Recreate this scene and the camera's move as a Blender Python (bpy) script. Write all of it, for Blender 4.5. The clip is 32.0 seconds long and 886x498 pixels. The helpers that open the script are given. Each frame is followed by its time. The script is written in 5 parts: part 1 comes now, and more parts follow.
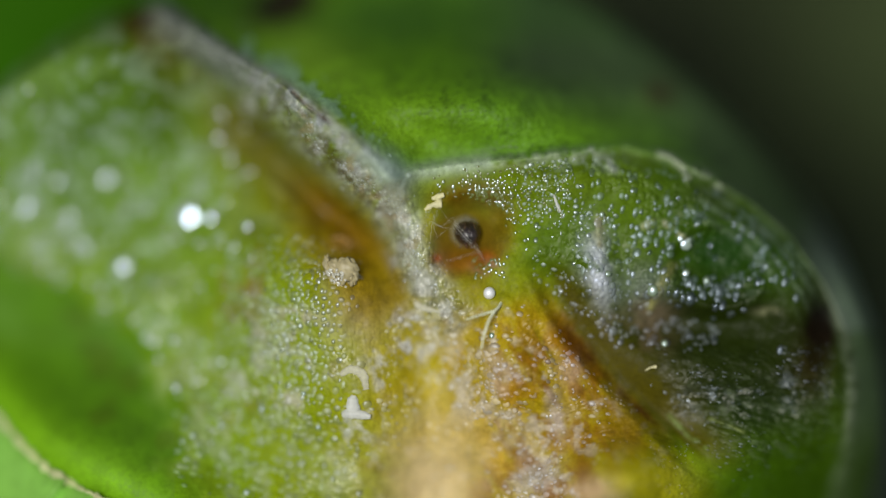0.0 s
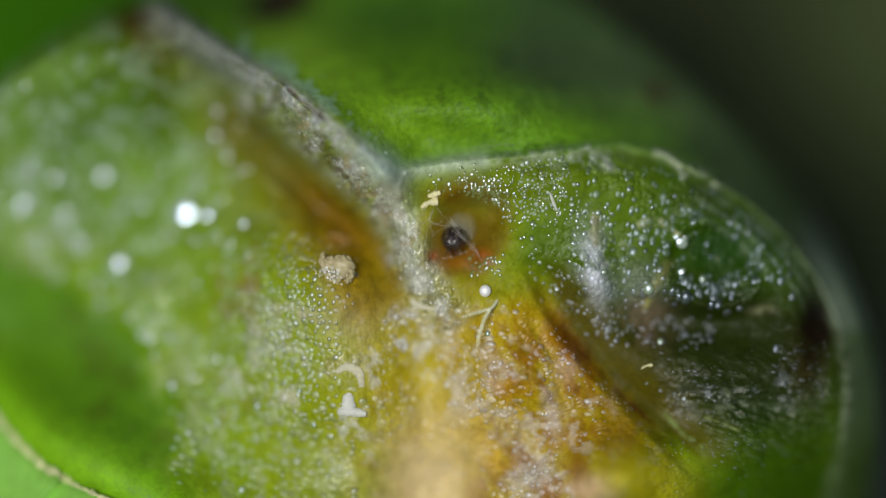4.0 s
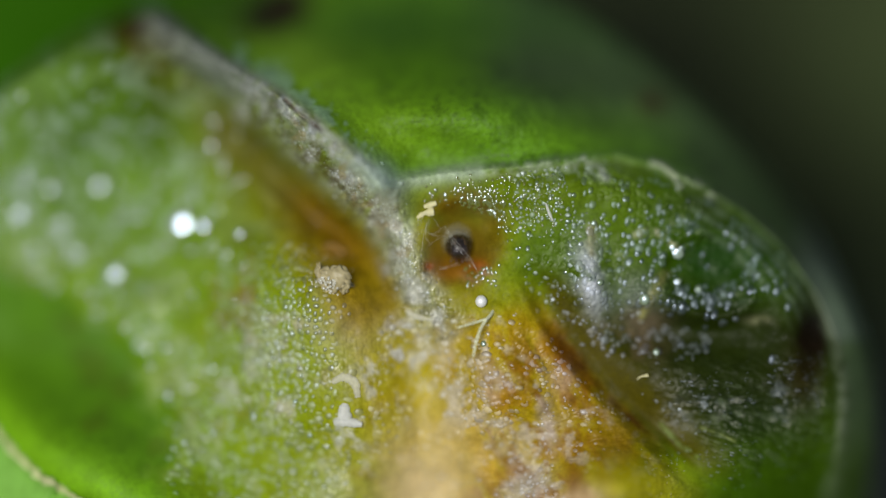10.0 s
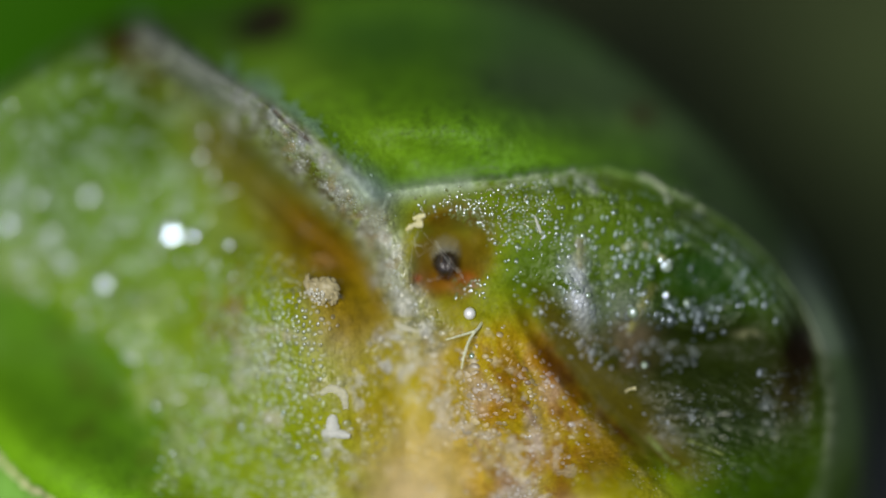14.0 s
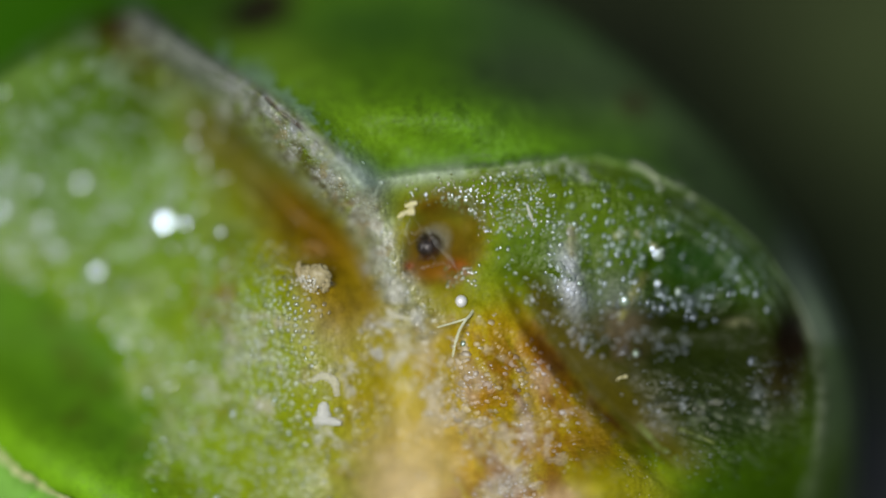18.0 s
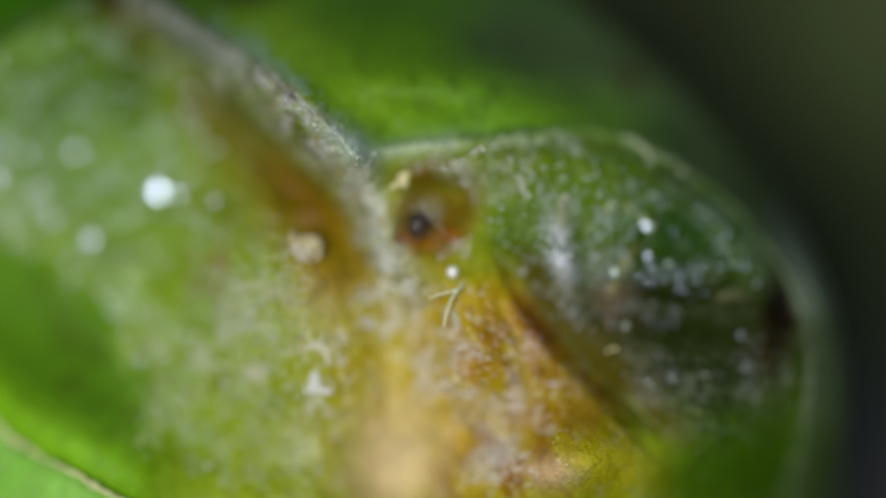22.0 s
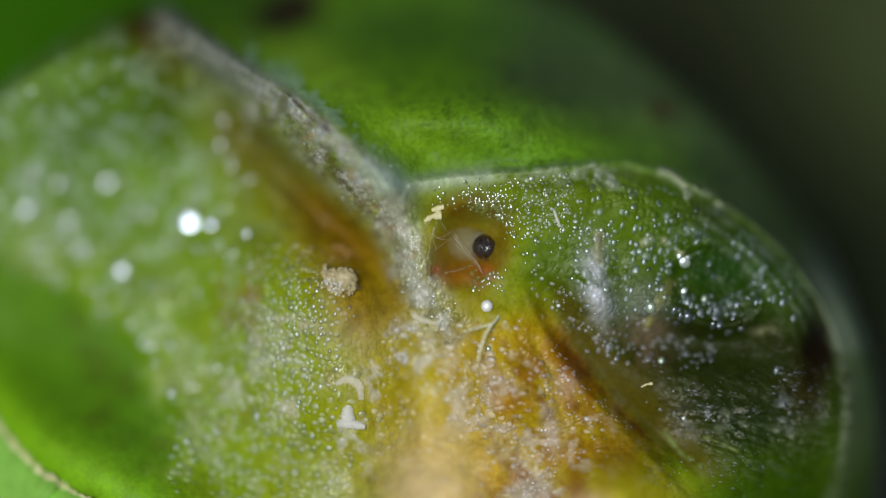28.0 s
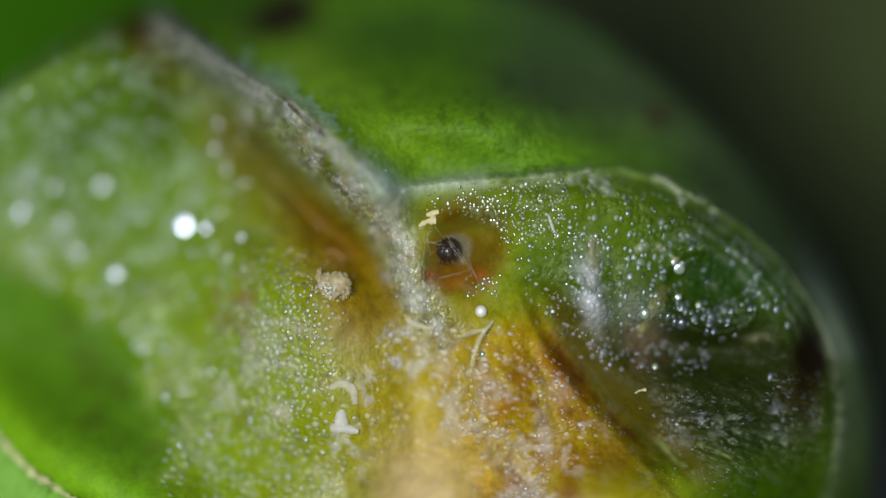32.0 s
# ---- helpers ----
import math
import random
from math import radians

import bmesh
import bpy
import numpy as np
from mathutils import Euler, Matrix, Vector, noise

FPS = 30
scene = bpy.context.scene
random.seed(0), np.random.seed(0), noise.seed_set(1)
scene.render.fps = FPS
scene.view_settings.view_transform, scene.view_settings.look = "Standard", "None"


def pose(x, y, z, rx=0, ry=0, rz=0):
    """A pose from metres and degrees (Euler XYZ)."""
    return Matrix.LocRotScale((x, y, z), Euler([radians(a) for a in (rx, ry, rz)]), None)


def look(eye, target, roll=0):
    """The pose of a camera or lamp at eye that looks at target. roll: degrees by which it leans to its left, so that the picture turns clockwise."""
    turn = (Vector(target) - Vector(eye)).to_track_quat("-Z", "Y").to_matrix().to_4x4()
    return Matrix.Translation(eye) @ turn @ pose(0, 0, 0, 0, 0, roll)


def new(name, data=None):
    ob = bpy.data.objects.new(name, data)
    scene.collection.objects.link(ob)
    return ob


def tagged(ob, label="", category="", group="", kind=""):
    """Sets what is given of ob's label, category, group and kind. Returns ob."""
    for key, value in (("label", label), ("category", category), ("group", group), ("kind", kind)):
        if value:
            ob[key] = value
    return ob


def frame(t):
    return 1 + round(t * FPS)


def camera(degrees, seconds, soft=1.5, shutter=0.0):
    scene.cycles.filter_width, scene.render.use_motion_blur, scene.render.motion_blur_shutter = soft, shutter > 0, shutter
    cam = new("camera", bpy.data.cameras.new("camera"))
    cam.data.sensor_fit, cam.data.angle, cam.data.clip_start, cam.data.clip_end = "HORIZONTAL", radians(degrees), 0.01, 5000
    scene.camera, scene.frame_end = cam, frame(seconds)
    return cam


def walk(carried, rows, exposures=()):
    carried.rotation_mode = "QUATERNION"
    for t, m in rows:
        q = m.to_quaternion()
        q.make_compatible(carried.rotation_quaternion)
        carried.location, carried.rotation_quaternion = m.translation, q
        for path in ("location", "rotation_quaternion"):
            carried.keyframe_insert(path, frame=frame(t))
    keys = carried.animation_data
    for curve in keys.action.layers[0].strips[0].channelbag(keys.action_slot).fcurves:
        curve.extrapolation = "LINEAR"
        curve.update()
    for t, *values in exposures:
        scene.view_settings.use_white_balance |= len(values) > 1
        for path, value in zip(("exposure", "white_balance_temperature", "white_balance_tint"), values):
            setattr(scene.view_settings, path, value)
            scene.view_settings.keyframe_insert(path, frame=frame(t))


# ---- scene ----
# The place is fitted to the camera's opening view, on a plan of its picture points: 160 units to the millimetre,
# x to the right, y down, as it lies across the lens's axis; depth is counted away from the lens, 0 where the hollow's
# lip lies.
UNIT = 0.00625 / 1000
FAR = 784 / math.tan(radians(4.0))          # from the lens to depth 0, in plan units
TILT = -60.0                                # the lens looks down on the bud
REST = 1625 * UNIT                          # height of the plan's middle over the ground
STAGE = pose(0, 0, REST, TILT, 0, 0)

cam = camera(8.0, 32.0, soft=1.5)
cam.data.dof.use_dof = True
cam.data.dof.focus_distance = 0.06998
cam.data.dof.aperture_fstop = 20.0
cam.data.dof.aperture_blades = 0

# seconds, millimetres to the right and up, millimetres from the bud, degrees of lean
ROWS = [
    (0.0, 0.0000, 0.0000, 70.073, 0.00),
    (0.5, -0.0224, -0.0073, 70.073, 0.01),
    (1.0, -0.1211, -0.0484, 70.073, 0.00),
    (1.5, -0.0791, -0.0429, 70.073, 0.01),
    (2.0, -0.0498, -0.0670, 70.073, 0.07),
    (2.5, 0.0604, -0.0643, 70.073, 0.19),
    (3.0, -0.0074, -0.0972, 70.073, 0.06),
    (3.5, 0.0147, -0.0439, 70.073, 0.13),
    (5.5, 0.0838, -0.0114, 70.073, 0.18),
    (6.0, 0.0706, -0.0156, 70.073, 0.10),
    (6.5, 0.0712, -0.0583, 70.073, 0.08),
    (7.0, 0.0444, -0.0054, 70.073, 0.01),
    (7.5, 0.0161, 0.0066, 70.073, 0.07),
    (8.0, 0.0123, 0.0085, 70.073, 0.07),
    (8.5, 0.0895, 0.0431, 70.073, 0.18),
    (9.0, 0.0288, 0.0299, 70.073, 0.12),
    (9.5, 0.0336, 0.0398, 70.085, 0.12),
    (10.0, 0.0881, 0.0905, 70.097, 0.16),
    (10.5, 0.1509, 0.0727, 70.108, 0.16),
    (11.0, 0.2442, 0.0453, 70.120, 0.24),
    (11.5, 0.2877, 0.0741, 70.132, 0.32),
    (12.0, 0.2438, 0.1257, 70.143, 0.30),
    (12.5, 0.2335, 0.1803, 70.147, 0.30),
    (13.0, 0.2328, 0.1899, 70.151, 0.28),
    (13.5, 0.1934, 0.1862, 70.155, 0.31),
    (14.0, 0.2113, 0.2241, 70.159, 0.44),
    (14.5, 0.2677, 0.1841, 70.163, 0.46),
    (16.5, 0.2977, 0.1488, 70.174, 0.58),
    (17.0, 0.3123, 0.1282, 70.177, 0.74),
    (17.5, 0.3295, 0.0912, 70.181, 0.69),
    (18.0, 0.3046, 0.0882, 70.184, 0.62),
    (18.5, 0.3004, 0.0325, 70.188, 0.61),
    (19.0, 0.3116, 0.0524, 70.191, 0.70),
    (19.5, 0.3194, 0.0173, 70.195, 0.77),
    (20.0, 0.3656, 0.0319, 70.198, 0.93),
    (20.5, 0.4169, 0.0780, 70.202, 0.98),
    (21.0, 0.2758, 0.0524, 70.205, 1.00),
    (21.5, 0.2966, 0.0504, 70.209, 1.06),
    (22.0, 0.3987, -0.2327, 70.600, 1.12),
    (22.5, 0.2575, -0.1426, 70.214, 1.22),
    (23.0, 0.1512, -0.0507, 69.990, 1.27),
    (23.5, 0.1450, 0.0201, 70.000, 1.27),
    (24.0, 0.1066, 0.0417, 70.020, 1.32),
    (24.5, 0.1564, 0.0402, 70.020, 1.31),
    (25.0, 0.1823, 0.1204, 70.020, 1.37),
    (25.5, 0.1312, 0.0961, 70.020, 1.32),
    (27.5, 0.0712, 0.1332, 70.020, 1.44),
    (28.0, 0.0114, 0.1314, 70.020, 1.36),
    (28.5, -0.0123, 0.1740, 70.020, 1.38),
    (29.0, -0.0141, 0.1997, 70.020, 1.50),
    (29.5, 0.0506, 0.1660, 70.020, 1.53),
    (30.0, 0.0863, 0.1717, 70.020, 1.59),
    (30.5, 0.0332, 0.1650, 70.020, 1.58),
    (31.0, 0.0194, 0.1980, 70.020, 1.54),
    (31.5, 0.0177, 0.2042, 70.020, 1.51),
    (32.0, 0.0710, 0.1879, 70.020, 1.69),
]
walk(cam, [(t, STAGE @ pose(x / 1000, -d / 1000, z / 1000, 90, -lean, 0)) for t, x, z, d, lean in ROWS],
     exposures=((0.0, 0.0), (10.0, 0.0), (14.0, -0.02), (24.0, -0.02), (28.0, -0.05), (32.0, -0.05)))

# ---- light ----
SUN_FROM = Vector((-0.20, -0.96, 0.04)).normalized()      # in the plan's own space
sun_way = (STAGE.to_3x3() @ SUN_FROM).normalized()
world = bpy.data.worlds.new("sky")
scene.world = world
world.use_nodes = True
wn = world.node_tree
sky = wn.nodes.new("ShaderNodeTexSky")
sky.sky_type = "NISHITA"
sky.sun_disc = False
sky.sun_elevation = math.asin(sun_way.z)
sky.sun_rotation = math.atan2(sun_way.x, sun_way.y)
wn.links.new(sky.outputs[0], wn.nodes["Background"].inputs[0])
wn.nodes["Background"].inputs[1].default_value = 0.036
sun_data = bpy.data.lights.new("sun", "SUN")
sun_data.energy = 2.55
sun_data.angle = radians(18)
sun_data.color = (0.99, 0.98, 0.93)
sun = new("sun", sun_data)
sun.matrix_basis = look(sun_way * 2, (0, 0, 0))
scene.view_settings.exposure = 0.0


# ---- materials ----
def srgb(r, g, b):
    return tuple((c / 255 / 12.92) if c / 255 <= 0.04045 else ((c / 255 + 0.055) / 1.055) ** 2.4 for c in (r, g, b))


def stuff_of(name, base=None, rough=0.4, grain=30.0, vary=0.25, bump=0.3, depth=0.004, spec=0.5, attr="",
             coat=0.0, ior=1.45, alpha=1.0, fine=4.0, piece=0.0, coat_rough=0.15, coat_ior=1.5, wet=0.0, tint=None, damp=None, glint=0.0):
    """A plant or animal surface: base colour or a painted attribute, two scales of blotches, and a fine relief.
    grain: blotches to the millimetre; depth: millimetres of relief."""
    m = bpy.data.materials.new(name)
    m.use_nodes = True
    t = m.node_tree
    p = t.nodes["Principled BSDF"]
    co = t.nodes.new("ShaderNodeTexCoord")
    sc = t.nodes.new("ShaderNodeVectorMath")
    sc.operation = "SCALE"
    sc.inputs["Scale"].default_value = 1000.0
    t.links.new(co.outputs["Object"], sc.inputs[0])
    big = t.nodes.new("ShaderNodeTexNoise")
    big.inputs["Scale"].default_value = grain / 5
    big.inputs["Detail"].default_value = 3
    small = t.nodes.new("ShaderNodeTexNoise")
    small.inputs["Scale"].default_value = grain
    small.inputs["Detail"].default_value = fine
    for n in (big, small):
        t.links.new(sc.outputs[0], n.inputs["Vector"])
    if attr:
        col = t.nodes.new("ShaderNodeAttribute")
        col.attribute_name = attr
        colour = col.outputs["Color"]
    else:
        col = t.nodes.new("ShaderNodeRGB")
        col.outputs[0].default_value = (*base, 1)
        colour = col.outputs[0]
    mix = t.nodes.new("ShaderNodeMath")
    mix.operation = "ADD"
    t.links.new(big.outputs["Fac"], mix.inputs[0])
    t.links.new(small.outputs["Fac"], mix.inputs[1])
    ran = t.nodes.new("ShaderNodeMapRange")
    ran.inputs["From Min"].default_value = 0.6
    ran.inputs["From Max"].default_value = 1.4
    ran.inputs["To Min"].default_value = 1 - vary
    ran.inputs["To Max"].default_value = 1 + vary
    t.links.new(mix.outputs[0], ran.inputs[0])
    mul = t.nodes.new("ShaderNodeVectorMath")
    mul.operation = "SCALE"
    t.links.new(colour, mul.inputs[0])
    t.links.new(ran.outputs[0], mul.inputs["Scale"])
    result = mul.outputs[0]
    if piece:
        info = t.nodes.new("ShaderNodeNewGeometry")
        pr = t.nodes.new("ShaderNodeMapRange")
        pr.inputs["To Min"].default_value = 1 - piece
        pr.inputs["To Max"].default_value = 1 + piece
        t.links.new(info.outputs["Random Per Island"], pr.inputs[0])
        m2 = t.nodes.new("ShaderNodeVectorMath")
        m2.operation = "SCALE"
        t.links.new(result, m2.inputs[0])
        t.links.new(pr.outputs[0], m2.inputs["Scale"])
        result = m2.outputs[0]
    t.links.new(result, p.inputs["Base Color"])
    rr = t.nodes.new("ShaderNodeMapRange")
    rr.inputs["From Min"].default_value = 0.3
    rr.inputs["From Max"].default_value = 0.7
    rr.inputs["To Min"].default_value = max(0.02, rough - 0.12)
    rr.inputs["To Max"].default_value = min(1.0, rough + 0.12)
    t.links.new(small.outputs["Fac"], rr.inputs[0])
    gloss = rr.outputs[0]
    p.inputs["Specular IOR Level"].default_value = spec
    if damp:
        # a painted wetness leads from the dry gloss to the wet one: roughness, specular level
        wa = t.nodes.new("ShaderNodeAttribute")
        wa.attribute_name = "Wet"
        for socket, dry, moist in (("Roughness", gloss, damp[0]), ("Specular IOR Level", spec, damp[1])):
            lerp = t.nodes.new("ShaderNodeMix")
            t.links.new(wa.outputs["Fac"], lerp.inputs["Factor"])
            if socket == "Roughness":
                t.links.new(dry, lerp.inputs["A"])
            else:
                lerp.inputs["A"].default_value = dry
            lerp.inputs["B"].default_value = moist
            t.links.new(lerp.outputs["Result"], p.inputs[socket])
    else:
        if glint:
            geo = t.nodes.new("ShaderNodeNewGeometry")
            dull = t.nodes.new("ShaderNodeMath")
            dull.operation = "MULTIPLY_ADD"
            t.links.new(geo.outputs["Random Per Island"], dull.inputs[0])
            dull.inputs[1].default_value = glint
            t.links.new(gloss, dull.inputs[2])
            gloss = dull.outputs[0]
        t.links.new(gloss, p.inputs["Roughness"])
    p.inputs["IOR"].default_value = ior
    if tint:
        p.inputs["Specular Tint"].default_value = (*tint, 1)
    p.inputs["Coat Weight"].default_value = coat
    p.inputs["Coat Roughness"].default_value = coat_rough
    p.inputs["Coat IOR"].default_value = coat_ior
    p.inputs["Alpha"].default_value = alpha
    if wet:
        w = t.nodes.new("ShaderNodeTexNoise")
        w.inputs["Scale"].default_value = wet
        w.inputs["Detail"].default_value = 2
        t.links.new(sc.outputs[0], w.inputs["Vector"])
        wb = t.nodes.new("ShaderNodeBump")
        wb.inputs["Strength"].default_value = 0.6
        wb.inputs["Distance"].default_value = 0.016 / 1000
        t.links.new(w.outputs["Fac"], wb.inputs["Height"])
        t.links.new(wb.outputs[0], p.inputs["Coat Normal"])
    if bump:
        bp = t.nodes.new("ShaderNodeBump")
        bp.inputs["Strength"].default_value = bump
        bp.inputs["Distance"].default_value = depth / 1000
        t.links.new(small.outputs["Fac"], bp.inputs["Height"])
        t.links.new(bp.outputs[0], p.inputs["Normal"])
    return m


SKIN = stuff_of("plant_skin", attr="Col", rough=0.56, grain=28, vary=0.28, bump=0.45, depth=0.008, coat=0.015, coat_rough=0.25, spec=0.10, wet=12.0, coat_ior=1.6, tint=(1.0, 0.98, 0.92), damp=(0.22, 1.0))
SMOOTH = stuff_of("smooth_leaf_skin", attr="Col", rough=0.62, grain=22, vary=0.3, bump=0.3, depth=0.006, spec=0.35)
PAPILLA = stuff_of("wet_papilla_skin", srgb(118, 124, 20), rough=0.22, grain=20, vary=0.15, bump=0, spec=0.95, ior=2.2, tint=(0.80, 0.88, 1.0))
BEAD = stuff_of("wet_papilla", attr="Col", rough=0.3, glint=0.36, grain=20, vary=0.1, bump=0, spec=0.88, ior=2.1, piece=0.2, tint=(0.80, 0.87, 1.0))
LILAC = stuff_of("lilac_papilla", attr="Col", rough=0.26, glint=0.3, grain=20, vary=0.12, bump=0, spec=0.9, ior=1.85, piece=0.3, tint=(0.68, 0.78, 1.0))
SOFT = stuff_of("dull_papilla", attr="Col", rough=0.38, glint=0.3, grain=20, vary=0.15, bump=0.2, depth=0.003, spec=0.8, ior=1.7, piece=0.25, tint=(0.82, 0.88, 1.0))
DEW = stuff_of("dew", srgb(150, 165, 130), rough=0.18, grain=10, vary=0.05, bump=0, spec=1.0, ior=2.35, tint=(0.66, 0.78, 1.0))
GLINT = stuff_of("milky_drop", srgb(132, 148, 108), rough=0.3, grain=10, vary=0.1, bump=0, spec=1.0, ior=2.05, tint=(0.72, 0.84, 1.0))
WHITE = stuff_of("white_wax", srgb(254, 254, 250), rough=0.55, spec=1.0, ior=2.4, grain=20, vary=0.02, bump=0)
FLAKE = stuff_of("dry_flake", srgb(222, 214, 162), rough=0.5, grain=25, vary=0.25, bump=0.6, depth=0.01)
THIN = stuff_of("thin_shred", alpha=0.42, base=srgb(236, 232, 205), rough=0.5, grain=25, vary=0.2, bump=0.4, depth=0.008)
EDGE = stuff_of("crumbly_leaf_edge", srgb(205, 208, 150), rough=0.6, grain=18, vary=0.4, bump=0.9, depth=0.02, spec=0.3)
TAN = stuff_of("tan_flake", alpha=0.5, base=srgb(190, 150, 84), rough=0.5, grain=20, vary=0.2, bump=0.4, depth=0.008)
PALE = stuff_of("pale_flake", alpha=0.62, base=srgb(238, 238, 228), rough=0.5, grain=25, vary=0.15, bump=0.5, depth=0.01)
FROTH = stuff_of("wet_froth", srgb(214, 210, 190), rough=0.2, grain=20, vary=0.2, bump=0, spec=1.0, ior=1.75, tint=(0.85, 0.9, 1.0))
FRASS = stuff_of("frass", srgb(206, 192, 146), alpha=0.68, rough=0.4, spec=0.7, grain=14, vary=0.2, bump=0.5, depth=0.02)
HAIR = stuff_of("plant_hair", srgb(238, 240, 204), alpha=0.92, rough=0.35, grain=15, vary=0.2, bump=0.2)
SILK = stuff_of("silk", srgb(250, 248, 236), rough=0.3, grain=10, vary=0.1, bump=0, spec=0.8)
HEAD = stuff_of("dark_head_capsule", srgb(46, 38, 34), rough=0.24, grain=22, vary=0.8, bump=1.0, depth=0.02, spec=0.7, coat=0.6, coat_rough=0.1)
BAND = stuff_of("brown_suture", srgb(104, 84, 60), rough=0.3, grain=18, vary=0.3, bump=0.2)
FLESH = stuff_of("pale_larva_skin", srgb(184, 178, 140), alpha=0.17, rough=0.5, grain=14, vary=0.3, bump=0.3, spec=0.4)
COLLAR = stuff_of("pale_collar", srgb(176, 172, 150), alpha=0.34, rough=0.3, grain=18, vary=0.3, bump=0.4, spec=0.6, coat=0.4)
JAW = stuff_of("amber_jaw", srgb(84, 52, 26), rough=0.25, grain=20, vary=0.2, bump=0)
LEAF = stuff_of("fresh_leaf", srgb(138, 196, 78), rough=0.45, grain=9, vary=0.18, bump=0.3, depth=0.02)
SEPAL = stuff_of("dark_green_sepal", srgb(46, 94, 0), rough=0.7, spec=0.08, grain=6, vary=0.3, bump=0.3, depth=0.02)
SOIL = stuff_of("dark_ground", attr="Col", rough=0.85, grain=3, vary=0.5, bump=0.6, depth=0.15, spec=0.2)


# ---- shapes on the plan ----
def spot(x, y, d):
    """The place in the stage's space of a plan point at a depth, widened with depth to keep its place in the camera's
    view.
    """
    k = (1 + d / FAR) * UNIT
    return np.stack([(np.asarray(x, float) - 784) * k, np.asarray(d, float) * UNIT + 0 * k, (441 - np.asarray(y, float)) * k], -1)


def away(x, y, pts):
    """Distance from a line of plan points, and how far along it the nearest place is (0 to 1)."""
    best, along = np.full(np.shape(x), 1e9), np.zeros(np.shape(x))
    n = len(pts) - 1
    for i in range(n):
        (ax, ay), (bx, by) = pts[i], pts[i + 1]
        ux, uy = bx - ax, by - ay
        s = np.clip(((x - ax) * ux + (y - ay) * uy) / (ux * ux + uy * uy), 0, 1)
        dist = np.hypot(x - ax - s * ux, y - ay - s * uy)
        near = dist < best
        best, along = np.where(near, dist, best), np.where(near, (i + s) / n, along)
    return best, along


def hump(x, y, cx, cy, wx, wy, turn=0.0):
    c, s = math.cos(radians(turn)), math.sin(radians(turn))
    u, v = (x - cx) * c + (y - cy) * s, -(x - cx) * s + (y - cy) * c
    return np.exp(-(u / wx) ** 2 - (v / wy) ** 2)


def ease(a, b, v):
    s = np.clip((v - a) / (b - a), 0, 1)
    return s * s * (3 - 2 * s)


LATTICE = np.random.RandomState(7).rand(256, 256)


def grainy(x, y, size, octaves=3, seed=0):
    """Soft noise from -1 to 1 whose lumps are about size plan units across."""
    total, gain, full = 0, 1.0, 0.0
    for k in range(octaves):
        u, v = x / size * 2 ** k + 17.3 * seed + 5.1 * k, y / size * 2 ** k + 31.7 * seed + 9.4 * k
        iu, iv = np.floor(u).astype(int), np.floor(v).astype(int)
        fu, fv = u - iu, v - iv
        fu, fv = fu * fu * (3 - 2 * fu), fv * fv * (3 - 2 * fv)
        g = lambda a, b: LATTICE[a % 256, b % 256]
        total = total + gain * ((g(iu, iv) * (1 - fu) + g(iu + 1, iv) * fu) * (1 - fv) + (g(iu, iv + 1) * (1 - fu) + g(iu + 1, iv + 1) * fu) * fv)
        full += gain
        gain *= 0.5
    return 2 * total / full - 1


SEAM_A = [(235, -60), (290, 25), (360, 75), (430, 118), (500, 160), (560, 205), (625, 258), (695, 322)]      # the thick corky seam
SEAM_A2 = [(695, 322), (722, 372), (748, 440), (775, 500), (815, 548)]                                         # its lower run beside the hollow
SEAM_B = [(695, 322), (740, 303), (830, 290), (920, 283), (1010, 273), (1105, 263), (1180, 280), (1255, 315), (1330, 362),
          (1400, 425), (1455, 500), (1495, 585), (1510, 680), (1500, 790), (1470, 920)]                        # the thin seam round the dark lobe
VALLEY = [(330, 110), (420, 205), (500, 290), (580, 370), (650, 435), (690, 500)]
CRACK = [(518, 163), (545, 190), (575, 211), (608, 243)]
CLEFT = [(945, 455), (975, 530), (1010, 590), (1060, 655), (1110, 705), (1170, 760), (1250, 850), (1280, 920)]
BLOOM_EDGE = [(-30, 440), (95, 500), (182, 560), (236, 600), (270, 660), (298, 720), (312, 780), (305, 920)]
RAGS = [  # pale ragged streaks of skin on the dark lobe: line, half width, colour
    ([(1168, 272), (1188, 280), (1206, 295), (1217, 314)], 6, srgb(182, 190, 160)),
    ([(1234, 300), (1252, 314), (1274, 330)], 6, srgb(170, 180, 150)),
    ([(1020, 276), (1045, 268), (1075, 282), (1085, 300)], 8, srgb(180, 190, 165)),
    ([(1140, 400), (1170, 392), (1196, 404), (1212, 428)], 6, srgb(190, 190, 150)),
    ([(1150, 545), (1168, 505), (1190, 470)], 8, srgb(140, 138, 80)),
    ([(1185, 735), (1215, 770), (1250, 792)], 5, srgb(120, 138, 70)),
    ([(1255, 742), (1290, 752), (1315, 765)], 3, srgb(120, 132, 70)),
    ([(1062, 385), (1058, 410), (1062, 430)], 9, srgb(158, 152, 104)),
]
LEAF_LINE = [(-160, 560), (-60, 650), (10, 725), (70, 785), (130, 825), (210, 860), (300, 905)]
HOLLOW = (826, 420)
BUD_X, BUD_Y, BUD_DEEP, LIP = 700.0, 850.0, 800.0, 128.0


def above_seam(x, y):
    pts = SEAM_A + SEAM_B[1:12]
    return ease(-10, 10, np.interp(x, [p[0] for p in pts], [p[1] for p in pts]) - y)


def bud_radius(b):
    return 850 + 140 * np.exp(-((np.degrees(b) - 140) / 45) ** 2) + 26 * np.exp(-((np.degrees(b) - 14) / 14) ** 2) + 24 * np.exp(-((np.degrees(b) - 42) / 28) ** 2) + 44 * np.exp(-((np.degrees(b) - 74) / 16) ** 2)


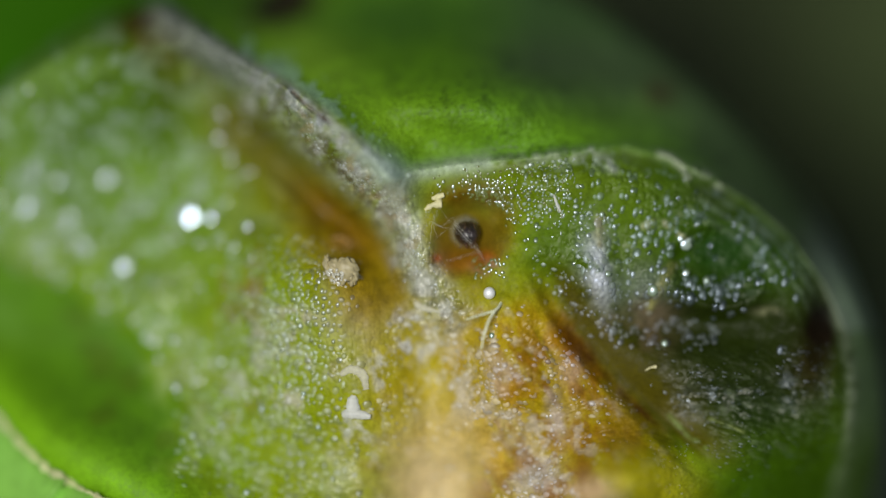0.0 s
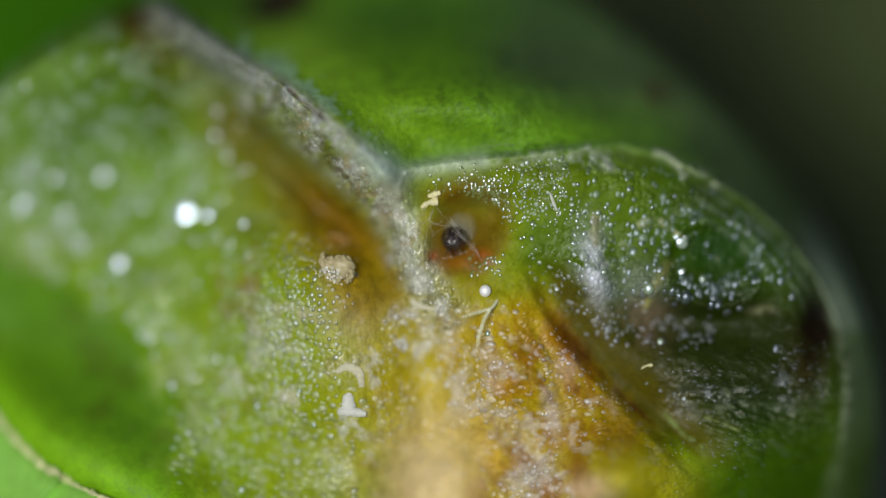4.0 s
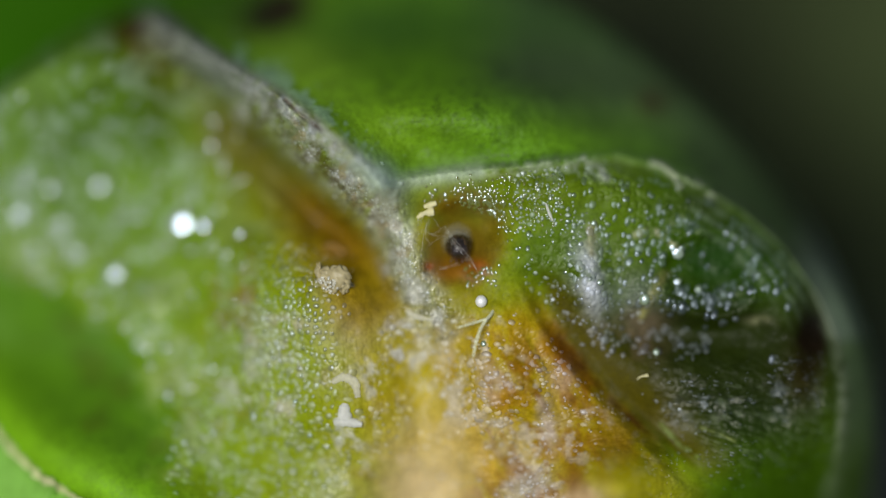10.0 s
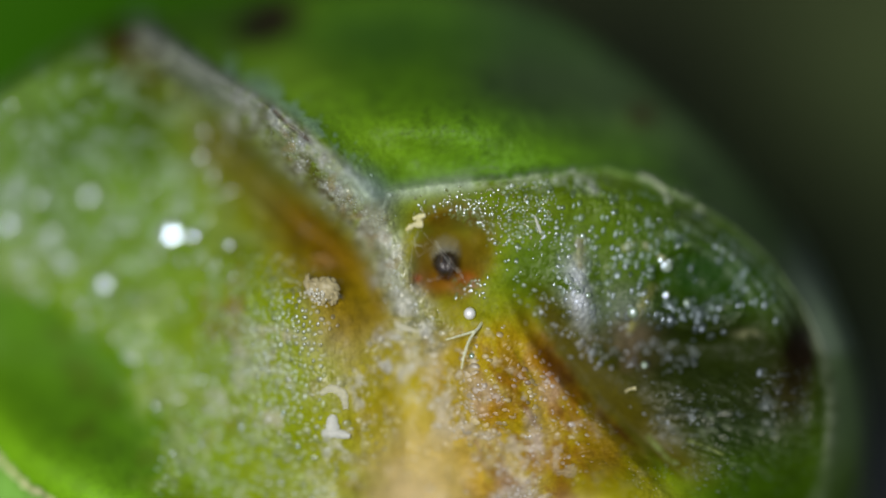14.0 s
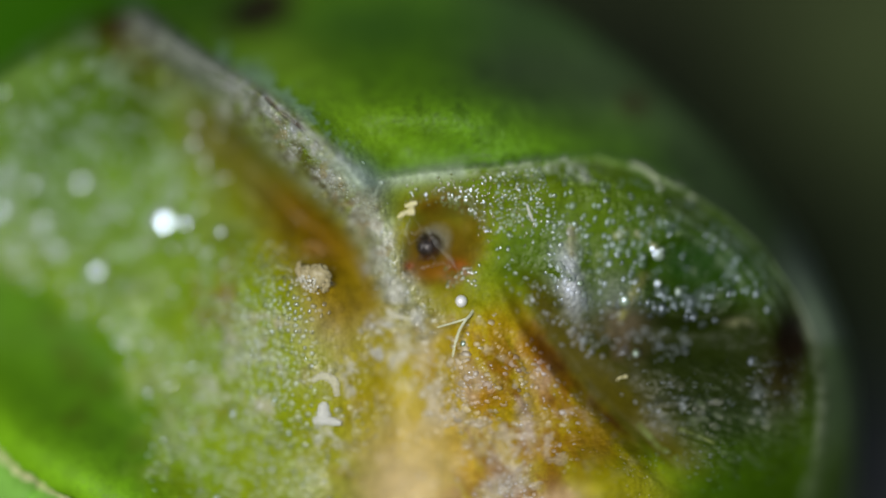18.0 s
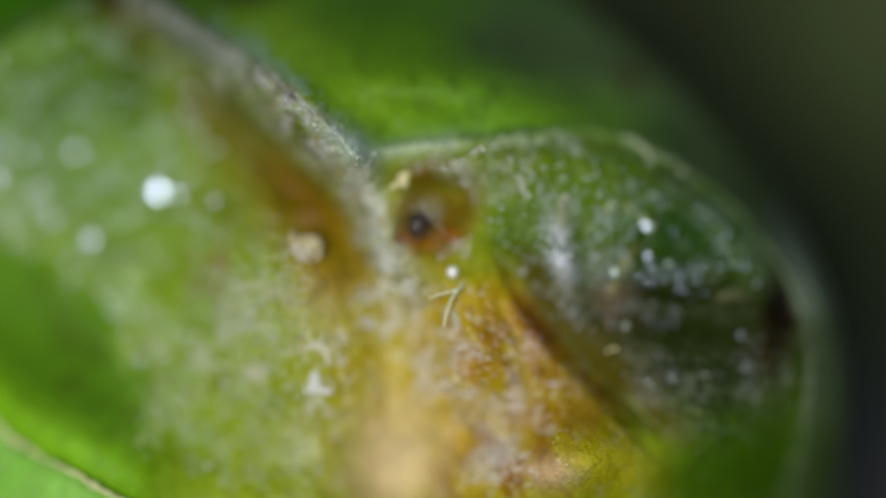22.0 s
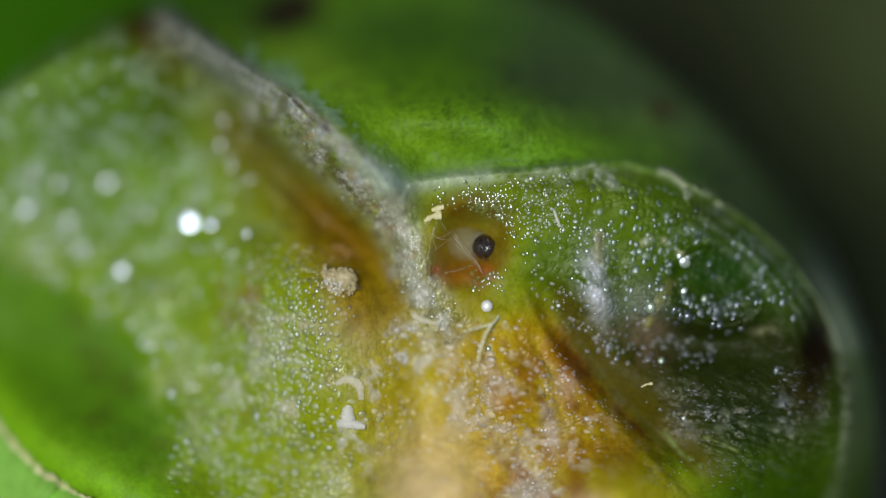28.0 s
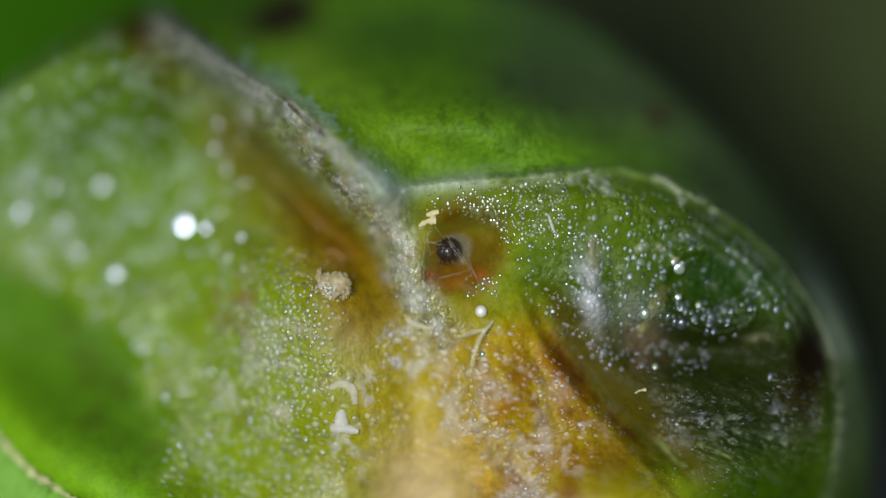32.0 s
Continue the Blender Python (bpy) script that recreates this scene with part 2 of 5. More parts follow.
def relief(x, y):
    """How far the bud's skin stands out from the plain ball, in plan units."""
    up = above_seam(x, y)
    da, sa = away(x, y, SEAM_A)
    da2, sa2 = away(x, y, SEAM_A2)
    db, sb = away(x, y, SEAM_B)
    dv, sv = away(x, y, VALLEY)
    dc = away(x, y, CLEFT)[0]
    # broad swellings: along the thick seam, the upper lobe, the dark lobe; the bloomed side falls back
    h = np.interp(sa, [0, 0.4, 0.75, 1], [140, 130, 116, 22]) * np.exp(-(da / 115) ** 2)
    h = h + 140 * up * hump(x, y, 880, 200, 330, 120) * ease(0, 150, da) * ease(0, 130, db)
    h = h + 95 * hump(x, y, 1150, 360, 190, 150) + 85 * hump(x, y, 1180, 290, 190, 80) + 180 * hump(x, y, 1380, 720, 160, 180) + 10 * hump(x, y, 1495, 660, 60, 190)
    h = h + 22 * hump(x, y, 930, 290, 150, 60) + 112 * hump(x, y, 1100, 855, 85, 65) - 48 * hump(x, y, 930, 790, 90, 70)
    h = h + 150 * hump(x, y, 110, 110, 200, 130)
    h = h + 85 * hump(x, y, 40, 370, 120, 150)
    h = h - 140 * ease(640, 310, x) * ease(40, 380, y) * (1 - 0.6 * ease(600, 800, y))
    h = h + 75 * np.exp(-(away(x, y, LEAF_LINE)[0] / 85) ** 2)
    # seams
    h = h + (52 - 22 * sa) * np.exp(-(da / np.interp(sa, [0, 0.5], [24, 36])) ** 2) * (1 + 0.35 * grainy(x, y, 26, 3, 1))
    h = h + 22 * (1 - 0.7 * sa2) * np.exp(-(da2 / 26) ** 2) * (1 + 0.4 * grainy(x, y, 22, 3, 2))
    h = h + 15 * np.interp(sb, [0, 0.26, 0.34, 1], [1.0, 0.9, 0.2, 0.3]) * np.exp(-(db / 12) ** 2) * (1 + 0.5 * grainy(x, y, 18, 2, 3))
    h = h - 10 * up * ease(0, 14, db) * np.exp(-(db / 60) ** 2)
    flank = np.minimum(away(x + 30, y - 24, SEAM_A)[0], away(x + 24, y - 14, SEAM_A2)[0])
    h = h + np.exp(-(flank / 40) ** 2) * (7 * grainy(x, y, 20, 3, 18) + 3 * grainy(x, y, 8, 2, 19))
    h = h + 32 * hump(x, y, 675, 295, 85, 65, -8) + 30 * hump(x, y, 590, 225, 100, 60, 40)
    h = h - 18 * ease(980, 1080, x) * ease(600, 520, y) * (1 - up)
    # folds
    h = h - np.interp(sv, [0, 0.45, 0.8, 1], [0.45, 1, 0.9, 0.35]) * (95 + 50 * np.exp(-((sv - 0.7) / 0.3) ** 2)) * np.exp(-(np.sqrt(dv * dv + 500) - 22) / 38) * (1 - up) * (1 + 0.15 * grainy(x, y, 30, 2, 14))
    side = ease(-40, 40, x - np.interp(y, [p[1] for p in CLEFT], [p[0] for p in CLEFT]))
    h = h - (15 + 16 * side) * np.exp(-(dc * (1 + 0.15 * grainy(x, y, 70, 1, 37)) / (13 + 38 * side)) ** 2) * ease(440, 520, y) * (1 - 0.7 * ease(760, 860, y))
    # hollow
    hollow = np.hypot((x - HOLLOW[0]) / 68, (y - HOLLOW[1]) / 74) * (1 + 0.26 * grainy(x, y, 55, 2, 16))
    h = h - 54 * (1 - ease(0.1, 1.3, hollow)) + 16 * hump(x, y, 868, 420, 22, 40)
    # lumps
    h = h + hump(x, y, 1056, 490, 34, 72, -6) * (34 + 8 * grainy(x, y, 20, 3, 33)) - 42 * hump(x, y, 1190, 572, 110, 40) + 16 * hump(x, y, 1150, 470, 30, 60)
    h = h - 18 * hump(x, y, 1280, 590, 130, 50)
    ring = np.hypot((x - 1272) / 1.15, y - 470)
    h = h + 13 * np.exp(-((ring - 78) / 13) ** 2) - 16 * np.exp(-(ring / 60) ** 2)
    h = h - 22 * hump(x, y, 1455, 585, 22, 62)
    h = h - 72 * hump(x, y, 765, 650, 85, 120) - 130 * hump(x, y, 772, 885, 95, 120) - 48 * hump(x, y, 590, 835, 95, 85)
    h = h + 64 * hump(x, y, 1508, 690, 42, 150)
    h = h + 22 * hump(x, y, 905, 660, 90, 90) + 28 * hump(x, y, 560, 500, 100, 80) + 28 * hump(x, y, 900, 315, 140, 45) + 30 * hump(x, y, 1330, 470, 150, 90) + 45 * hump(x, y, 1420, 560, 90, 100) + 45 * hump(x, y, 1450, 620, 50, 120) - 18 * hump(x, y, 480, 680, 160, 120) + 24 * hump(x, y, 470, 590, 70, 80) - 40 * hump(x, y, 440, 800, 130, 90) + 25 * hump(x, y, 1360, 400, 90, 80) + 20 * hump(x, y, 1330, 430, 80, 80) + 60 * hump(x, y, 1395, 470, 70, 80) + 45 * hump(x, y, 1270, 380, 120, 80)
    h = h + 72 * hump(x, y, 1325, 380, 95, 85) + 64 * hump(x, y, 1420, 460, 65, 80) + 66 * hump(x, y, 1270, 530, 130, 66) + 40 * hump(x, y, 1230, 300, 60, 50) - 58 * hump(x, y, 1300, 725, 125, 62)
    edge = np.interp(y, [p[1] for p in BLOOM_EDGE], [p[0] for p in BLOOM_EDGE])
    smooth = ease(40, -40, x - edge) * ease(400, 480, y)
    h = h - 16 * smooth
    strip = ease(0, 20, x - np.interp(y, [p[1] for p in CLEFT], [p[0] for p in CLEFT])) * np.exp(-((dc - 38) / 46) ** 2) * ease(540, 600, y)
    rough = (1 - up) * (1 - smooth) * (1 - 0.85 * strip)
    h = h + rough * (9 * grainy(x, y, 70, 3, 4) + 3.5 * grainy(x, y, 24, 3, 5)) * (1 - 0.7 * (1 - ease(0.9, 1.3, hollow)))
    scar = hump(x, y, 930, 760, 190, 230, 0)
    u, v = x * 0.84 - y * 0.54, x * 0.54 + y * 0.84
    h = h + scar * rough * (8 * grainy(u * 2.6, v * 0.8, 60, 3, 6) + 3 * grainy(x, y, 11, 2, 7) + 4 * grainy(x, y, 28, 2, 24))
    tail = hump(x, y, 1290, 740, 200, 90)
    u, v = x * 0.93 + y * 0.36, -x * 0.36 + y * 0.93
    h = h + tail * rough * 6 * grainy(u * 0.9, v * 1.8, 26, 3, 8)
    h = h + up * (7 * grainy(x, y, 120, 3, 9) + 38 * hump(x, y, 960, 235, 150, 45) + 1.5 * grainy(x, y, 9, 2, 45))
    for line, wide, tint in RAGS:
        h = h + 3 * np.exp(-(away(x, y, line)[0] / wide) ** 2) * (1 + 0.7 * grainy(x, y, 12, 2, 36))
    h = h - 9 * np.exp(-(away(x, y, CRACK)[0] / 4) ** 2) * (1 + 0.8 * grainy(x, y, 14, 2, 20))
    return h


def pebbles(x, y, size, seed, full=0.8, long=1.0, turn=0.0):
    """Low round domes packed over the plan, 0 to 1 high, of uneven size and spacing; long stretches them along turn."""
    c, s = math.cos(radians(turn)), math.sin(radians(turn))
    u, v = (x * c + y * s) / (size * long), (y * c - x * s) / size
    iu, iv = np.floor(u).astype(int), np.floor(v).astype(int)
    best = np.zeros(np.shape(x))
    for a in (-1, 0, 1):
        for b in (-1, 0, 1):
            ca, cb = iu + a, iv + b
            jx, jy = LATTICE[(ca + 7 * seed) % 256, (cb + 3 * seed) % 256], LATTICE[(cb + 11 * seed) % 256, (ca + 5 * seed) % 256]
            k = LATTICE[(ca + 19 * seed) % 256, (cb + 23 * seed) % 256]
            r = 0.28 + 0.30 * (k * 7.3 % 1)
            q = ((u - ca - 0.15 - 0.7 * jx) ** 2 + (v - cb - 0.15 - 0.7 * jy) ** 2) / (r * r)
            best = np.maximum(best, np.where(k < full, np.sqrt(np.clip(1 - q, 0, 1)) * r * 1.9, 0))
    return best


def skin_grain(x, y):
    """The pebbled skin over the broad relief, in plan units, and how wet it is (0 to 1)."""
    under = (1 - above_seam(x, y)) * ease(2, 16, away(x, y, SEAM_B)[0])
    side = x - np.interp(y, [p[1] for p in CLEFT], [p[0] for p in CLEFT])
    edge = x - np.interp(y, [p[1] for p in BLOOM_EDGE], [p[0] for p in BLOOM_EDGE])
    n1, n2 = grainy(x, y, 70, 2, 81), grainy(x, y, 28, 2, 82)
    off = ease(0.95, 1.2, np.hypot((x - HOLLOW[0]) / 70, (y - HOLLOW[1]) / 72))
    lobe = under * off * ease(-30, 20, side + 10 * n2) * ease(830, 900, x + 20 * n2)
    beads = lobe * ease(600, 520, y) * ease(-0.35, 0.25, n1)
    tail = lobe * ease(590, 660, y) * ease(65, 105, side)
    bloom = under * ease(10, 60, edge) * ease(720, 620, x) * ease(380, 470, y + 0.2 * x)
    scar = under * ease(10, -20, side) * ease(600, 700, x) * ease(520, 570, y)
    corky = np.exp(-(np.minimum(away(x + 26, y - 22, SEAM_A)[0], away(x + 18, y - 10, SEAM_A2)[0]) / 36) ** 4) * ease(0.25, 0.5, away(x, y, SEAM_A)[1])
    clump = np.clip(hump(x, y, 1206, 720, 26, 24, 40) + 0.8 * hump(x, y, 1262, 704, 16, 12) + 0.7 * hump(x, y, 1345, 697, 26, 7) + 0.7 * hump(x, y, 1395, 690, 12, 26) + 0.6 * hump(x, y, 1225, 665, 30, 14), 0, 1)
    h = clump * 6 * pebbles(x, y, 9, 9, 0.85) + beads * 4.2 * pebbles(x, y, 12, 1, 0.72) + tail * ease(-0.3, 0.3, n1) * 4.6 * pebbles(x, y, 12, 2, 0.5, 1.7, 20)
    h = h + bloom * (3.0 * pebbles(x, y, 15, 3, 0.5) + 0.8 * pebbles(x, y, 8, 4, 0.5)) * ease(-0.5, 0.2, n2)
    h = h + scar * (1.4 * pebbles(x, y, 9, 5, 0.6) * ease(-0.25, 0.3, n2) + 0.8 * pebbles(x, y, 7, 6, 0.5)) + corky * 5.0 * pebbles(x, y, 10, 7, 0.75)
    wet = np.clip(0.3 * beads + 0.42 * tail * ease(-0.3, 0.3, n1) + 0.6 * bloom * ease(-0.2, 0.4, n1) + 0.5 * scar * ease(-0.15, 0.4, n2) + 0.9 * corky + 0.6 * clump, 0, 1)
    return h, wet


def ball_depth(a, b):
    """Depth of the plain bud, a radians from its front: a ball with a flattened face."""
    d = BUD_DEEP * (1 - np.cos(a)) - LIP
    d = 0.25 * d + 0.75 * 30 * np.logaddexp(0, d / 30)
    # the side lobes are flatter: their rims lie less far back
    deg = np.degrees(b)
    for mid, wide, from_d in ((152, 34, 110), (14, 16, 150), (70, 46, 230)):
        over = np.maximum(d - from_d, 0)
        d = d - 0.85 * np.exp(-((deg - mid) / wide) ** 4) * (over - 60 * (1 - np.exp(-over / 60)))
    return d


def skin_depth(x, y):
    """Depth of the bud's skin under a plan point."""
    x, y = np.asarray(x, float), np.asarray(y, float)
    b = np.arctan2(BUD_Y - y, x - BUD_X)
    r = bud_radius(b)
    s = np.clip(np.hypot(x - BUD_X, y - BUD_Y) / r, 0, 0.9995)
    a = np.arcsin(s)
    return ball_depth(a, b) - relief(x, y) * (1 - ease(1.36, 1.56, a))


def blend(base, other, mask):
    return base * (1 - mask[..., None]) + np.array(other) * mask[..., None]


def skin_colour(x, y):
    """What the skin is coloured: bloom, fresh green, brown scar, cork; some shade, haze and glints are put into the
    colour.
    """
    n1, n2, n3 = grainy(x, y, 90, 4, 11), grainy(x, y, 30, 3, 12), grainy(x, y, 12, 2, 13)
    c = np.ones(x.shape + (3,)) * np.array(srgb(116, 150, 26))
    c = blend(c, srgb(134, 152, 10), ease(280, 520, x + 60 * n1) * 0.85)
    c = blend(c, srgb(160, 176, 104), 0.42 * ease(0.0, 0.5, n1 + 0.4 * n2) * (1 - 0.9 * hump(x, y, 960, 360, 200, 130)))
    c = blend(c, srgb(72, 98, 2), hump(x, y, 285, 195, 46, 84) * 0.9 + 0.4 * hump(x, y, 260, 500, 60, 30))
    c = blend(c, srgb(150, 120, 90), 0.5 * ease(0.25, 0.6, grainy(x, y, 50, 3, 17)) * hump(x, y, 480, 560, 170, 200))
    c = blend(c, srgb(92, 126, 58), hump(x, y, 130, 250, 270, 210) * (0.7 + 0.3 * n1))
    c = blend(c, srgb(92, 128, 46), hump(x, y, 120, 80, 260, 100) * 0.8)
    c = blend(c, srgb(66, 88, 6), hump(x, y, 235, 75, 80, 84) * 0.8)
    c = blend(c, srgb(74, 100, 2), hump(x, y, 292, 200, 30, 70) * 0.7)
    c = blend(c, srgb(140, 100, 56), np.clip(0.6 * hump(x, y, 452, 475, 16, 66) + 0.5 * hump(x, y, 415, 560, 40, 26), 0, 1) * ease(-0.4, 0.3, n2))
    c = blend(c, srgb(200, 186, 176), np.clip(hump(x, y, 527, 560, 46, 16, 12) + hump(x, y, 445, 592, 30, 14) + 0.8 * hump(x, y, 500, 700, 70, 16, 25) + 0.8 * hump(x, y, 668, 585, 20, 60, -40), 0, 1) * ease(-0.3, 0.4, n2 + 0.4 * n3) * 0.6)
    low = hump(x, y, 480, 720, 230, 190)
    c = blend(c, srgb(204, 206, 190), low * ease(0.12, 0.5, grainy(0.8 * x - 0.6 * y, 0.5 * (0.6 * x + 0.8 * y), 24, 3, 46)) * 0.3)
    c = blend(c, srgb(172, 190, 178), hump(x, y, 210, 330, 260, 260) * ease(0.05, 0.4, grainy(x, y, 26, 2, 47)) * 0.45)
    edge = np.interp(y, [p[1] for p in BLOOM_EDGE], [p[0] for p in BLOOM_EDGE])
    smooth = ease(50, -50, x - edge + 40 * n2 + 30 * n1) * ease(380, 480, y + 40 * n1)
    c = blend(c, srgb(82, 128, 2), smooth)
    c = blend(c, srgb(66, 104, 2), smooth * hump(x, y, 210, 700, 80, 130) * 0.3)
    c = blend(c, srgb(70, 78, 6), smooth * ease(0.3, 0.6, grainy(x, y, 60, 2, 34)) * 0.4)
    c = blend(c, srgb(124, 180, 8), smooth * np.exp(-(away(x, y, LEAF_LINE)[0] / 45) ** 2) * 0.9)
    # right lobe
    right = ease(870, 990, x + 40 * n2) * (1 - ease(0, 90, -(x - np.interp(y, [p[1] for p in CLEFT], [p[0] for p in CLEFT]))))
    c = blend(c, srgb(88, 116, 16), right)
    c = blend(c, srgb(70, 102, 6), right * ease(1120, 1200, x) * 0.9)
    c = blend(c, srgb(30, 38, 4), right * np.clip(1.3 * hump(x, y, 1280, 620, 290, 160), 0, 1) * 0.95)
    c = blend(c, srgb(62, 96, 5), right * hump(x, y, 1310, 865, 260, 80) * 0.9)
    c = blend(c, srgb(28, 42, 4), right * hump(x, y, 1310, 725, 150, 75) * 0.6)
    c = blend(c, srgb(36, 58, 4), right * hump(x, y, 1340, 830, 190, 70) * ease(0.05, 0.5, grainy(x, y, 44, 3, 44)) * 0.65)
    c = blend(c, srgb(212, 216, 222), 0.95 * hump(x, y, 1058, 485, 25, 68, -6) * ease(-0.7, 0.3, n2 + 0.5 * n3) + 0.15 * hump(x, y, 1140, 510, 36, 40))
    c = blend(c, srgb(160, 172, 166), 0.5 * ease(0.0, 0.5, n2 + 0.4 * n3) * (0.4 * hump(x, y, 1290, 510, 60, 14)))
    # clusters of wet glints, put into the colour as pale patches
    c = blend(c, srgb(166, 176, 180), ease(-0.15, 0.35, n3 + 0.5 * n2) * np.clip(1.3 * hump(x, y, 1206, 720, 24, 22, 40) + 0.7 * hump(x, y, 1260, 702, 18, 12) + 0.6 * hump(x, y, 1395, 690, 12, 26), 0, 1) * 0.7)
    c = blend(c, srgb(122, 146, 14), hump(x, y, 1215, 825, 60, 45) * 0.7)
    c = blend(c, srgb(36, 70, 4), hump(x, y, 1345, 440, 70, 60) * 0.75)
    c = blend(c, srgb(46, 62, 4), np.clip(hump(x, y, 1270, 350, 70, 34, 38) + 0.6 * hump(x, y, 1200, 345, 50, 30, 20), 0, 1) * 0.7)
    # the skin's glistening below the thin seam, put into the colour
    c = blend(c, srgb(192, 206, 190), np.clip(hump(x, y, 1045, 280, 46, 16, 12) + 0.6 * hump(x, y, 985, 300, 26, 14), 0, 1) * ease(0.0, 0.45, n3 + 0.4 * n2) * 0.6)
    c = blend(c, srgb(26, 62, 2), np.clip(1.3 * hump(x, y, 1275, 445, 62, 48), 0, 1) * 0.85)
    c = blend(c, srgb(50, 54, 6), 0.85 * hump(x, y, 1155, 655, 75, 55, 35))
    c = blend(c, srgb(122, 102, 78), 0.8 * hump(x, y, 1100, 588, 72, 28, 8) * ease(-0.4, 0.3, n2) + 0.6 * hump(x, y, 1150, 550, 40, 22))
    # dark brown pit by the rim; its shade is put into the colour
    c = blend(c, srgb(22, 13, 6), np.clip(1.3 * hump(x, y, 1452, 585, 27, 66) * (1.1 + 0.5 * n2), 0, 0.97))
    c = blend(c, srgb(44, 32, 10), 0.6 * hump(x, y, 1435, 660, 40, 60))
    c = blend(c, srgb(150, 150, 110), 0.7 * hump(x, y, 1365, 552, 26, 8) * ease(-0.4, 0.3, n2))
    # dim streaks of glints on the wet lobe, put into the colour
    c = blend(c, srgb(136, 150, 116), right * np.clip(1.2 * hump(x, y, 1340, 740, 150, 80), 0, 1) * ease(0.2, 0.5, grainy((0.93 * x + 0.36 * y) * 0.5, (-0.36 * x + 0.93 * y) * 1.7, 9, 3, 48)) * 0.2)
    # scar
    dc = away(x, y, CLEFT)[0]
    left_of = ease(30, -30, x - np.interp(y, [p[1] for p in CLEFT], [p[0] for p in CLEFT]) + 12 * n2)
    scar = np.clip(hump(x, y, 900, 740, 210, 240, 0) * 1.5, 0, 1) * left_of * ease(470, 580, y + 40 * n1)
    c = blend(c, srgb(170, 144, 8), scar * 0.95)
    u, v = x * 0.84 - y * 0.54, x * 0.54 + y * 0.84
    vein = grainy(u * 2.6, v * 0.8, 60, 3, 6)
    c = blend(c, srgb(124, 78, 4), scar * ease(0.05, 0.45, vein) * 0.85 * ease(820, 900, x))
    c = blend(c, srgb(186, 160, 60), scar * ease(0.1, 0.6, -vein) * 0.45)
    c = blend(c, srgb(194, 176, 148), scar * ease(0.2, 0.55, grainy(x, y, 40, 3, 25)) * 0.5)
    c = blend(c, srgb(150, 100, 10), scar * ease(0.1, 0.5, grainy(x, y, 44, 2, 26)) * 0.5)
    c = blend(c, srgb(126, 82, 4), scar * ease(0.1, 0.45, grainy(u * 1.7, v * 0.9, 26, 3, 40)) * 0.6 * ease(780, 900, x))
    c = blend(c, srgb(200, 188, 168), scar * ease(0.22, 0.55, grainy(x, y, 22, 3, 41)) * 0.65)
    for cx, cy, wx, wy, turn, tint, much in (
            (898, 693, 34, 18, 35, srgb(176, 128, 4), 0.9), (872, 800, 60, 16, 62, srgb(190, 152, 4), 0.8), (1033, 838, 18, 50, -5, srgb(128, 78, 8), 0.9),
            (800, 764, 60, 40, 0, srgb(196, 160, 20), 0.6), (1000, 600, 26, 60, -32, srgb(140, 84, 6), 0.8), (830, 590, 60, 26, 10, srgb(180, 150, 12), 0.5),
            (985, 738, 13, 34, -4, srgb(188, 172, 160), 0.8), (952, 845, 36, 22, -20, srgb(186, 178, 158), 0.8), (885, 645, 40, 14, 25, srgb(196, 176, 140), 0.6),
            (1008, 660, 20, 26, -30, srgb(196, 164, 128), 0.7), (925, 765, 12, 40, -30, srgb(186, 168, 120), 0.6), (790, 690, 30, 30, 0, srgb(204, 180, 90), 0.6)):
        c = blend(c, tint, np.clip(hump(x, y, cx + 10 * n2, cy + 10 * n3, wx, wy, turn) * (1.1 + 0.5 * n2), 0, 1) * much)
    c = blend(c, srgb(204, 200, 140), hump(x, y, 650, 560, 60, 50) * 0.5)
    c = blend(c, srgb(194, 164, 16), hump(x, y, 935, 560, 50, 50) * 0.5)
    c = blend(c, srgb(208, 182, 108), hump(x, y, 785, 770, 85, 60) * 0.6)
    c = blend(c, srgb(218, 196, 148), np.clip(1.15 * hump(x, y, 768, 866, 78, 92), 0, 1) * 0.85)
    film = grainy(x * 0.8 + y * 0.6, (y * 0.8 - x * 0.6) * 0.6, 26, 3, 61)
    c = blend(c, srgb(212, 204, 204), np.clip(hump(x, y, 745, 620, 90, 60, 40) + 0.8 * hump(x, y, 830, 700, 70, 50, 30) + 0.6 * hump(x, y, 940, 830, 60, 40), 0, 1) * ease(-0.05, 0.35, film) * 0.6)
    c = blend(c, srgb(188, 178, 16), hump(x, y, 1140, 852, 80, 48, 25) * 0.9)
    c = blend(c, srgb(116, 98, 6), hump(x, y, 1112, 758, 56, 36, 42) * 0.75)
    c = blend(c, srgb(215, 180, 140), hump(x, y, 1050, 872, 40, 28) * 0.8)
    c = blend(c, srgb(132, 92, 8), hump(x, y, 1060, 735, 40, 78, -40) * np.clip(0.65 + 0.6 * n2, 0, 0.9))
    c = blend(c, srgb(186, 170, 30), 0.7 * hump(x, y, 730, 640, 90, 110))
    c = blend(c, srgb(206, 204, 192), 0.75 * (hump(x, y, 715, 575, 70, 50, 40) + hump(x, y, 700, 650, 60, 60) + 0.8 * hump(x, y, 640, 760, 60, 60) + 0.6 * hump(x, y, 480, 660, 90, 60)) * ease(0.0, 0.5, n2 + 0.5 * n3))
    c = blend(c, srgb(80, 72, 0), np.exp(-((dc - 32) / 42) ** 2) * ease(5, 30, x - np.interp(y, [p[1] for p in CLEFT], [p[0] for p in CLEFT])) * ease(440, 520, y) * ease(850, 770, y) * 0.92)
